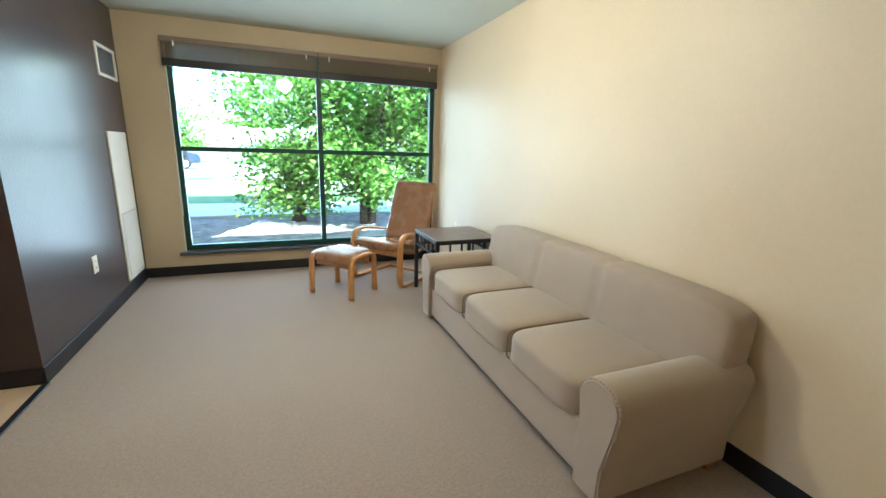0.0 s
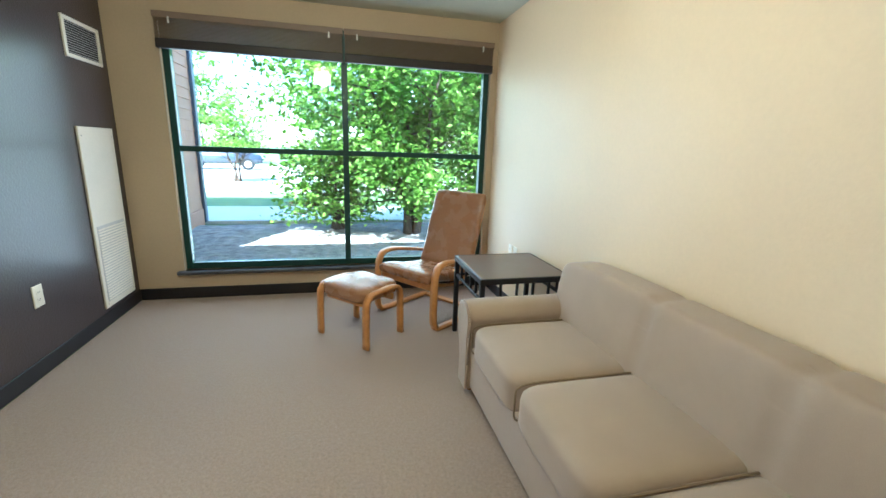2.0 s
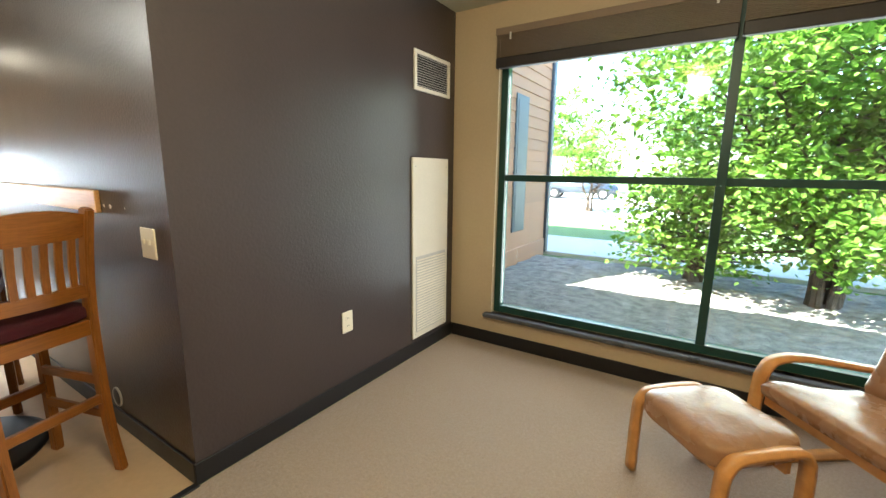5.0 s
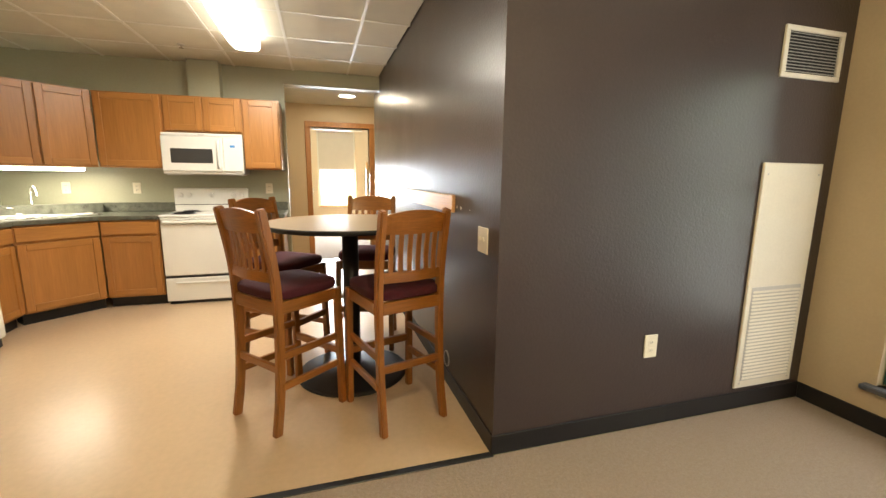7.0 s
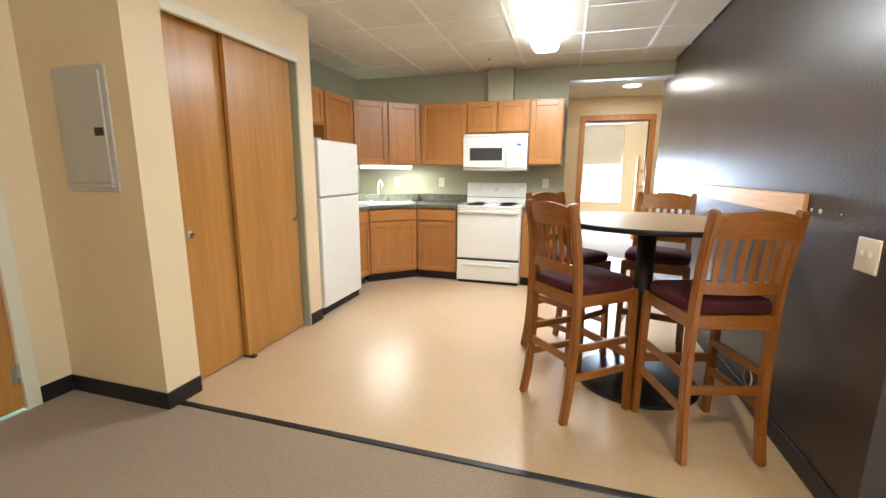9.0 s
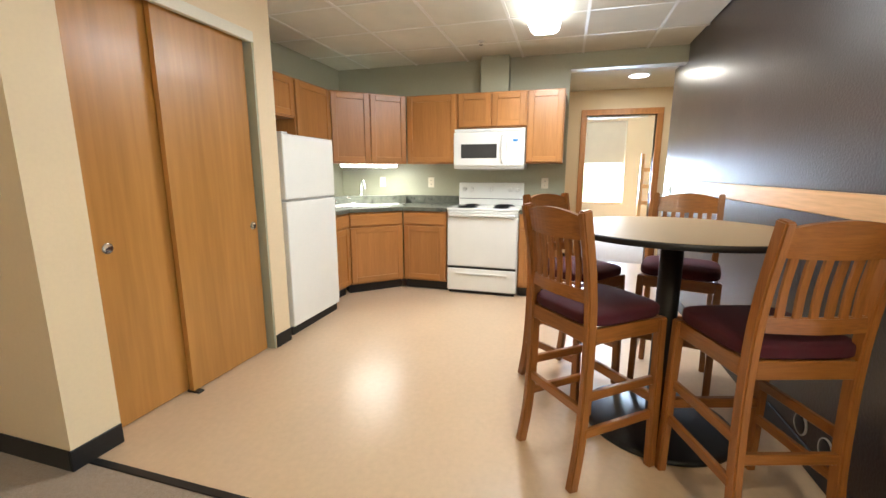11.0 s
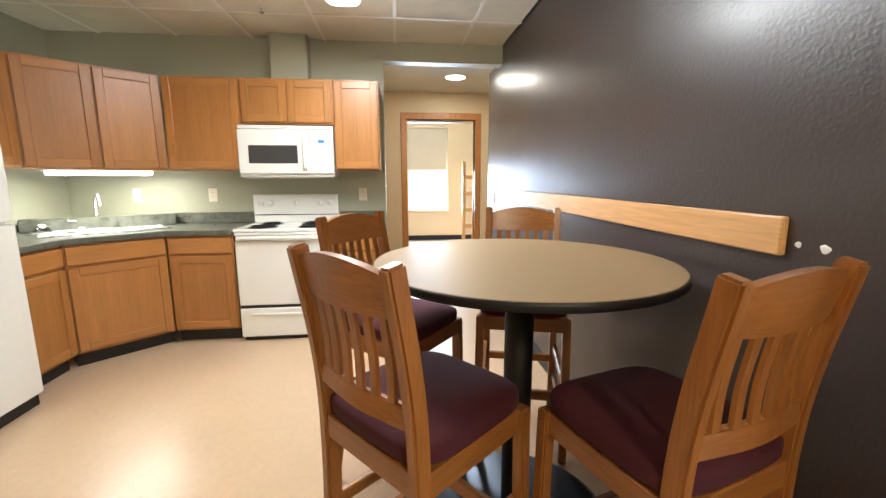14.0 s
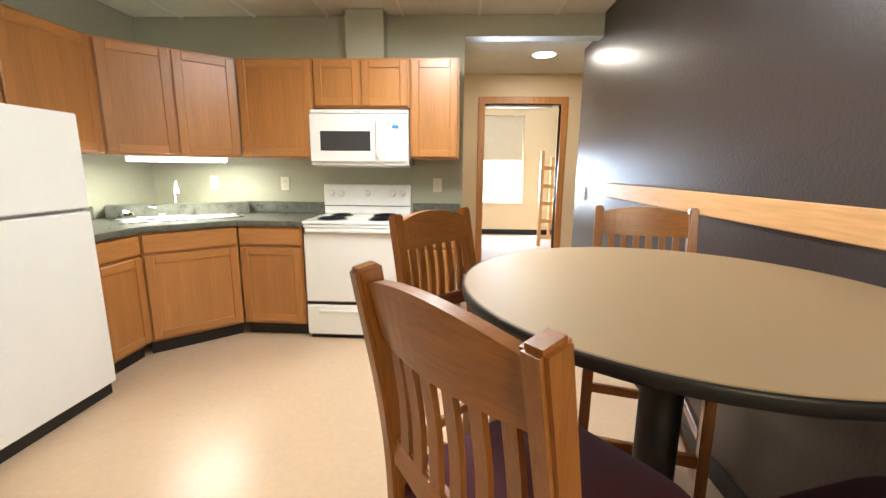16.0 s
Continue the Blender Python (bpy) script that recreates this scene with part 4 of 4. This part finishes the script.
def sofa():
    s = thing("sofa", pose(1.015, 1.20, 0), "three-seat taupe upholstered sofa against the cream wall", "sofa")
    L, D = 2.10, 0.72
    part("base", box(0.03, D, 0.06, L - 0.06, 0.05, 0.30, 0.02, seg=2), M_SOFA, s)
    for x, y in ((0.07, 0.08), (0.07, L - 0.08), (0.66, 0.08), (0.66, L - 0.08)):
        part("foot", box(x - 0.03, x + 0.03, y - 0.03, y + 0.03, 0, 0.06, 0.004), M_OAK, s)
    ax = 0.20
    for y0 in (0.0, L - ax):
        # padded arm: rounded top, front face flaring outwards
        b = bmesh.new()
        n = 20
        out = -1 if y0 == 0 else 1
        prof = []
        for i in range(n + 1):
            a = math.pi * i / n
            prof.append((math.cos(a) * 0.105, 0.455 + math.sin(a) * 0.085))
        prof = [(0.068, 0.05), (0.07, 0.20), (0.09, 0.36)] + prof + [(-0.09, 0.36), (-0.07, 0.20), (-0.068, 0.05)]
        rings = []
        for x, k in ((0.0, 0.90), (0.012, 0.97), (0.04, 1.0), (0.35, 1.0), (D - 0.01, 1.0)):
            rings.append([b.verts.new((x, y0 + ax / 2 + out * 0.02 * (z > 0.3) + py * k, 0.05 + (z - 0.05) * (1 - (1 - k) * 0.25))) for py, z in prof])
        for p_, q_ in zip(rings, rings[1:]):
            for i in range(len(prof)):
                j = (i + 1) % len(prof)
                b.faces.new((p_[i], p_[j], q_[j], q_[i]))
        b.faces.new(rings[0][::-1])
        b.faces.new(rings[-1])
        bmesh.ops.recalc_face_normals(b, faces=b.faces[:])
        arm = part("arm", b, M_SOFA, s, "", True)
        mod = arm.modifiers.new("edge", "EDGE_SPLIT")
        mod.split_angle = radians(50)
        pp = [(0.010, y0 + ax / 2 + out * 0.02 * (z > 0.3) + py * 0.985, 0.05 + (z - 0.05) * 0.99) for py, z in prof]
        b = bmesh.new()
        for p_, q_ in zip(pp, pp[1:]):
            tube(p_, q_, 0.005, n=6, bm=b)
        part("piping", b, M_SOFA, arm, "", True)
    w = (L - 2 * ax) / 3
    for i in range(3):
        y = ax + w * (i + 0.5)
        cu = part("seat_cushion", cushion(0.62, w - 0.004, 0.19, 7, crown=0.10), M_SOFA, s, "", True, pose(0.315, y, 0.265))
        b = bmesh.new()
        for e in (1,):
            pts = [(0.30 * math.copysign(abs(math.cos(t)) ** 0.28, math.cos(t)), e * (w / 2 - 0.012), 0.095 + 0.088 * math.copysign(abs(math.sin(t)) ** 0.28, math.sin(t))) for t in [2 * math.pi * k / 40 for k in range(41)]]
            for p_, q_ in zip(pts, pts[1:]):
                if (Vector(p_) - Vector(q_)).length > 1e-4:
                    tube(p_, q_, 0.0045, n=5, bm=b)
        part("piping", b, M_PIPING, cu)
    # one long leaning back with two shallow seams
    b = cushion(0.20, L - 2 * ax + 0.33, 0.52, 8, n=60)
    for v in b.verts:
        v.co.x += 0.07 * v.co.z / 0.5
        for k in (-0.5, 0.5):
            v.co.x += 0.009 * math.exp(-((v.co.y - k * w) / 0.02) ** 2) * (v.co.x < 0.05)
            v.co.z -= 0.012 * math.exp(-((v.co.y - k * w) / 0.02) ** 2) * (v.co.z > 0.4)
    part("backrest", b, M_SOFA, s, "", True, pose(0.60, L / 2 - 0.02, 0.255))


sofa()


def end_table():
    t = thing("end_table", pose(1.17, 3.40, 0), "square end table, brown laminate top on a black steel frame", "end table")
    w = 0.60
    part("tabletop", box(0.012, w - 0.012, 0.012, w - 0.012, 0.575, 0.592, 0.003), mat("brown_laminate", (0.16, 0.115, 0.085), 0.35, vary=0.08), t, "brown laminate top")
    b = box(0, w, 0, 0.012, 0.555, 0.592, 0.003)
    box(0, w, w - 0.012, w, 0.555, 0.592, 0.003, bm=b)
    box(0, 0.012, 0.012, w - 0.012, 0.555, 0.592, 0.003, bm=b)
    box(w - 0.012, w, 0.012, w - 0.012, 0.555, 0.592, 0.003, bm=b)
    part("rim", b, M_BLACK, t)
    for x in (0.002, w - 0.034):
        for y in (0.002, w - 0.034):
            part("leg", box(x, x + 0.032, y, y + 0.032, 0, 0.56, 0.004), M_BLACK, t)
    for k in range(4):
        for q in (0, 1):
            o = 0.008 + q * (w - 0.034)
            for z in (0.44,):
                if k == 0:
                    part("rail", box(0.034, w - 0.034, o, o + 0.02, z, z + 0.02, 0.003), M_BLACK, t)
                    part("rail", box(o, o + 0.02, 0.034, w - 0.034, z, z + 0.02, 0.003), M_BLACK, t)
            u = 0.13 + k * 0.107
            part("baluster", box(u, u + 0.014, o + 0.003, o + 0.017, 0.46, 0.556), M_BLACK, t)
            part("baluster", box(o + 0.003, o + 0.017, u, u + 0.014, 0.46, 0.556), M_BLACK, t)


end_table()


def armchair():
    """A bent-wood lounge chair facing local +x, origin on the floor under the middle of its runners."""
    c = thing("lounge_chair", pose(1.08, 4.41, 0, 0, 0, 217), "bentwood lounge chair with tan leather cushion", "armchair")
    for s in (-1, 1):
        y = 0.305 * s
        part("side_frame", sweep(curve_pts([(-0.30, y, 0.014), (0.22, y, 0.014), (0.285, y, 0.04), (0.305, y, 0.11), (0.30, y, 0.36), (0.285, y, 0.45), (0.235, y, 0.505), (0.10, y, 0.51), (-0.20, y, 0.455), (-0.33, y, 0.43)], 7), 0.062, 0.024, (0, 1, 0), bevel=0.004), M_BENT, c, "", True)
        y2 = 0.235 * s
        part("seat_frame", sweep(curve_pts([(0.27, y2, 0.35), (0.05, y2, 0.30), (-0.14, y2, 0.295), (-0.24, y2, 0.42), (-0.33, y2, 0.70), (-0.40, y2, 0.93)], 7), 0.03, 0.022, (0, 1, 0), bevel=0.003), M_BENT, c, "", True)
    part("cross_bar", box(-0.31, -0.25, -0.275, 0.275, 0.003, 0.025, 0.004), M_BENT, c)
    part("cross_bar", box(0.235, 0.275, -0.29, 0.29, 0.30, 0.345, 0.004), M_BENT, c)
    part("cross_bar", box(-0.32, -0.29, -0.29, 0.29, 0.40, 0.44, 0.004), M_BENT, c)

    def pad(name, ctrl, thick, wide, label):
        pts = curve_pts(ctrl, 8)
        b = bmesh.new()
        rows = []
        m = 14
        for i, p in enumerate(pts):
            d = (pts[min(i + 1, len(pts) - 1)] - pts[max(i - 1, 0)]).normalized()
            up = Vector((0, 1, 0)).cross(d) * -1
            end = min(1.0, (min(i, len(pts) - 1 - i) + 0.4) / 2.2)
            ring = []
            for k in range(2 * m):
                a = 2 * math.pi * k / (2 * m)
                yy = math.copysign(abs(math.cos(a)) ** 0.35, math.cos(a)) * wide / 2 * (0.94 + 0.06 * end)
                tt = math.copysign(abs(math.sin(a)) ** 0.7, math.sin(a)) * thick / 2 * (0.35 + 0.65 * end)
                wr = 0.006 * noise.noise(Vector((p.x * 9, yy * 7, p.z * 9)))
                ring.append(b.verts.new(p + Vector((0, yy, 0)) + up * (tt + wr)))
            rows.append(ring)
        for a, d in zip(rows, rows[1:]):
            for k in range(2 * m):
                b.faces.new((a[k], a[(k + 1) % (2 * m)], d[(k + 1) % (2 * m)], d[k]))
        b.faces.new(rows[0][::-1])
        b.faces.new(rows[-1])
        bmesh.ops.recalc_face_normals(b, faces=b.faces[:])
        return part(name, b, M_LEATHER, c, label, True)

    pad("seat_cushion", [(0.33, 0, 0.385), (0.26, 0, 0.40), (0.0, 0, 0.355), (-0.17, 0, 0.345)], 0.085, 0.54, "creased tan leather seat")
    pad("back_cushion", [(-0.17, 0, 0.36), (-0.225, 0, 0.50), (-0.275, 0, 0.66), (-0.33, 0, 0.83), (-0.385, 0, 0.985)], 0.075, 0.53, "creased tan leather back")


armchair()


def ottoman():
    o = thing("footstool", pose(0.495, 4.075, 0, 0, 0, 133), "bentwood footstool with tan leather cushion", "footstool")
    hx, hy = 0.225, 0.18
    for s in (-1, 1):
        part("leg_frame", sweep(curve_pts([(s * hx, -hy, 0), (s * hx, -hy + 0.004, 0.28), (s * hx, -hy + 0.02, 0.345), (s * hx, -hy + 0.075, 0.378), (s * hx, hy - 0.075, 0.378), (s * hx, hy - 0.02, 0.345), (s * hx, hy - 0.004, 0.28), (s * hx, hy, 0)], 6), 0.052, 0.026, (1, 0, 0), bevel=0.004), M_BENT, o, "", True)
    for y in (-0.12, 0.12):
        part("cross_bar", box(-hx + 0.02, hx - 0.02, y - 0.012, y + 0.012, 0.27, 0.32, 0.004), M_BENT, o)
    b = cushion(0.43, 0.40, 0.105, 5, crown=0.35)
    for v in b.verts:
        v.co.z += 0.006 * noise.noise(v.co * 9)
    part("cushion", b, M_LEATHER, o, "shiny creased tan leather pad", True, pose(0, 0, 0.305))


ottoman()
# pale edge of the bedroom's open door and a bunk ladder
lad = thing("bunk_ladder", pose(-8.55, 3.22, 0, 0, 0, 10), "pale wooden bunk bed ladder in the bedroom", "ladder")
for y in (0.0, 0.28):
    part("stile", box(-0.02, 0.02, y - 0.03, y + 0.03, 0, 1.62, 0.004), M_RAIL, lad)
for z in (0.12, 0.40, 0.70, 1.00, 1.30):
    part("rung", box(-0.012, 0.012, 0.03, 0.25, z, z + 0.07, 0.004), M_RAIL, lad)
bed = thing("bunk_bed", pose(-9.5, 3.55, 0), "wooden bunk bed end with pale bedding", "bed")
for x in (0.0, 0.95):
    part("post", box(x, x + 0.06, 0.0, 0.06, 0, 1.55, 0.004), M_RAIL, bed)
part("mattress", box(0.0, 1.0, 0.06, 1.0, 0.62, 0.80, 0.04, seg=2), M_SHADE, bed)
part("bed_frame", box(0.0, 1.0, 0.06, 1.02, 0.52, 0.62, 0.01), M_RAIL, bed)
part("blanket", box(0.2, 0.95, 0.05, 0.9, 0.25, 0.50, 0.06, seg=2), M_DARKTRIM, bed, "dark bundle under the bed")

# ---- outdoors ----
def sheet(x0, x1, y0, y1, z, n=1):
    b = bmesh.new()
    bmesh.ops.create_grid(b, x_segments=n, y_segments=n, size=0.5, matrix=Matrix.Translation(((x0 + x1) / 2, (y0 + y1) / 2, z)) @ Matrix.Diagonal((x1 - x0, y1 - y0, 1, 1)))
    return b


setting("ground", sheet(-400, 400, -400, 400, -0.16), M_LAWN, "lawn reaching the horizon", "ground")
b = sheet(-2.2, 7, FRONT + 0.2, 9.2, -0.10, 90)
for v in b.verts:
    v.co.z += 0.03 * noise.noise(v.co * 3) + 0.02 * noise.noise(v.co * 14)
setting("ground_mulch", b, M_MULCH, "brown mulch bed under the window", "ground")
setting("pavement", box(-12, 14, 9.6, 11.6, -0.3, -0.09, 0.01), M_CONCRETE, "pale concrete walk", "pavement")
setting("road", box(-60, 60, 15.5, 34, -0.3, -0.13), M_CONCRETE, "sunlit pale parking lot", "road")
setting("kerb", box(-60, 60, 15.2, 15.5, -0.3, 0.0, 0.02), M_CONCRETE, "concrete kerb", "kerb")

# neighbouring wing with lapped boards
wing = thing("building_wing", pose(0, 0, 0), "wing of the building clad in orange lap siding", "building")
part("wall", box(-7, -2.14, FRONT + 0.3, 9.55, -0.2, 5.6), M_SIDING, wing)
part("corner_board", box(-2.20, -2.06, 9.50, 9.64, -0.1, 5.6, 0.01), M_DARKTRIM, wing, "dark corner post")
part("roof", box(-7.3, -1.75, FRONT + 0.3, 9.9, 5.6, 5.85, 0.02), M_DARKTRIM, wing)
part("footing", box(-2.3, -2.085, FRONT + 0.3, 9.5, -0.2, 0.16, 0.01), M_SIDING, wing)
# a shutter: frame and inner panel both opaque slate, no glass
wi = part("window", box(-2.16, -2.09, 8.03, 8.50, 0.42, 2.45, 0.01), M_DARKTRIM, wing, "narrow dark slate-blue shutter")
part("pane", box(-2.088, -2.084, 8.09, 8.44, 0.49, 2.38), M_DARKTRIM, wi)
board = None
for k in range(32):
    z = 0.16 + k * 0.17
    if board is None:
        board = part("plank", sweep([(0, FRONT + 0.3, 0), (0, 9.5, 0)], 0.185, 0.014, (-0.08, 0, 1)), M_SIDING, wing, m=pose(-2.118, 0, z + 0.085))
    else:
        p_ = new("plank", board.data)
        p_.parent = wing
        p_.matrix_basis = pose(-2.118, 0, z + 0.085)

def tree(name, m, label, height, spread_x, spread_y, stems, leaves, seed, low, leaf, mat_leaf):
    """Several tapering stems with limbs, and a crown of single folded leaves hung in sprays along the twigs."""
    rng = random.Random(seed)
    t = thing(name, m, label, "tree")
    b = bmesh.new()
    tips = []
    for k in range(stems):
        a = 2 * math.pi * (k + rng.random() * 0.6) / stems
        lean = 0.25 + 0.75 * rng.random()
        pts = [Vector((0.12 * math.cos(a), 0.12 * math.sin(a), -0.1))]
        h = height * (0.75 + 0.3 * rng.random())
        for i in range(1, 7):
            f = i / 6
            pts.append(Vector((spread_x * 0.55 * lean * math.cos(a) * f ** 1.3 + rng.uniform(-0.08, 0.08), spread_y * 0.55 * lean * math.sin(a) * f ** 1.3 + rng.uniform(-0.08, 0.08), h * f * 0.92)))
        for i in range(6):
            r0, r1 = 0.045 * (1 - i / 6.5), 0.045 * (1 - (i + 1) / 6.5)
            tube(pts[i], pts[i + 1], r0, r1, 8, bm=b)
            if i > 0:
                for j in range(4):
                    ba = rng.uniform(0, 2 * math.pi)
                    L = rng.uniform(0.5, 1.0)
                    base = pts[i].lerp(pts[i + 1], rng.random())
                    end = base + Vector((math.cos(ba) * spread_x * 0.42 * L, math.sin(ba) * spread_y * 0.42 * L, rng.uniform(-0.15, 0.5) * height * 0.25))
                    end.z = max(end.z, low)
                    tube(base, end, r1 * 0.5 + 0.004, 0.004, 5, bm=b)
                    tips.append((base, end))
    part("trunk", b, M_BARK, t)
    verts, faces = [], []
    for i in range(leaves):
        base, end = tips[rng.randrange(len(tips))]
        f = rng.random() ** 0.6 * 1.1
        c = base.lerp(end, f) + Vector([rng.gauss(0, 0.14) for _ in range(3)])
        if c.z < low:
            c.z = low + rng.random() * 0.3
        s = leaf * rng.uniform(0.6, 1.25)
        q = Euler((rng.gauss(0, 0.55), rng.gauss(0, 0.55), rng.uniform(0, 6.283))).to_matrix()
        o = len(verts)
        for p_ in ((0, 0, 0), (0.45 * s, 0.35 * s, 0.12 * s), (0.30 * s, 0.8 * s, 0.05 * s), (0, 1.15 * s, -0.08 * s), (-0.30 * s, 0.8 * s, 0.05 * s), (-0.45 * s, 0.35 * s, 0.12 * s)):
            verts.append(c + q @ Vector(p_))
        faces += [(o, o + 1, o + 2, o + 3), (o, o + 3, o + 4, o + 5)]
    me = bpy.data.meshes.new("crown")
    me.from_pydata(verts, [], faces)
    me.materials.append(mat_leaf)
    cr = new("crown", me)
    cr.parent = t
    return t


def leaf_mat(name, a, b_):
    m = bpy.data.materials.new(name)
    m.use_nodes = True
    nt = m.node_tree
    p = nt.nodes["Principled BSDF"]
    g = nt.nodes.new("ShaderNodeNewGeometry")
    r = nt.nodes.new("ShaderNodeValToRGB")
    r.color_ramp.elements[0].color, r.color_ramp.elements[1].color = (*a, 1), (*b_, 1)
    nt.links.new(g.outputs["Random Per Island"], r.inputs[0])
    nt.links.new(r.outputs[0], p.inputs["Base Color"])
    p.inputs["Roughness"].default_value = 0.45
    tl = nt.nodes.new("ShaderNodeBsdfTranslucent")
    nt.links.new(r.outputs[0], tl.inputs[0])
    mx = nt.nodes.new("ShaderNodeMixShader")
    mx.inputs[0].default_value = 0.5
    nt.links.new(p.outputs[0], mx.inputs[1])
    nt.links.new(tl.outputs[0], mx.inputs[2])
    nt.links.new(mx.outputs[0], nt.nodes["Material Output"].inputs[0])
    return m


M_LEAFLIVE = leaf_mat("live_leaf", (0.10, 0.215, 0.022), (0.23, 0.37, 0.055))
tree("shrub_tree", pose(1.55, 8.2, -0.1), "dense green multi-stemmed tree close outside the window", 4.4, 3.9, 3.0, 9, 30000, 3, 0.22, 0.075, M_LEAFLIVE)
tree("shrub_tree", pose(4.4, 9.0, -0.1), "dense green multi-stemmed tree beyond the window", 4.6, 3.6, 3.2, 6, 14000, 8, 0.25, 0.08, M_LEAFLIVE)
tree("shrub_tree", pose(3.0, 7.7, -0.1), "green shrub tree beside the window", 3.6, 2.4, 2.2, 6, 10000, 12, 0.2, 0.075, M_LEAFLIVE)
tree("shrub", pose(0.3, 8.7, -0.1), "low leafy green shrub at the edge of the mulch", 1.7, 2.3, 1.6, 6, 5000, 31, 0.15, 0.07, M_LEAFLIVE)
for x, y, h, sd in ((-3.6, 19.0, 3.4, 21), (-9.5, 36, 8.0, 22), (3.0, 38, 9.0, 23), (-2.0, 44, 8.5, 24), (11, 40, 9, 25)):
    tree("tree", pose(x, y, -0.1), "green leafy tree beyond the walk", h, h * 0.75, h * 0.75, 4, 3500, sd, h * 0.36, 0.16 * h / 5, M_LEAFLIVE)


def car(m):
    c = thing("parked_car", m, "dark blue parked car in the sunlit lot", "car")
    b = bmesh.new()
    prof = [(-2.1, 0.35), (-2.15, 0.7), (-1.9, 0.92), (-1.3, 1.0), (-0.7, 1.42), (0.6, 1.45), (1.25, 1.0), (2.0, 0.85), (2.15, 0.6), (2.1, 0.35)]
    L_ = [b.verts.new((x, -0.85 + 0.12 * (z > 1.1), z)) for x, z in prof]
    R_ = [b.verts.new((x, 0.85 - 0.12 * (z > 1.1), z)) for x, z in prof]
    n = len(prof)
    for i in range(n):
        b.faces.new((L_[i], L_[(i + 1) % n], R_[(i + 1) % n], R_[i]))
    b.faces.new(L_[::-1])
    b.faces.new(R_)
    bmesh.ops.recalc_face_normals(b, faces=b.faces[:])
    bmesh.ops.bevel(b, geom=b.edges[:], offset=0.05, segments=2, affect="EDGES")
    part("body", b, M_CARPAINT, c, "", True)
    for x in (-1.35, 1.35):
        for y in (-0.82, 0.82):
            w_ = part("wheel", tube((x, y - 0.1, 0.33), (x, y + 0.1, 0.33), 0.33, n=20), M_RUBBER, c)
            part("rim", tube((x, y - 0.105, 0.33), (x, y + 0.105, 0.33), 0.19, n=16), M_STEEL, w_)
    part("side_window", box(-0.75, 0.65, -0.80, -0.78, 1.03, 1.36, 0.01), M_BLACKGLASS, c)


car(pose(-6.2, 27.5, -0.13, 0, 0, 8))
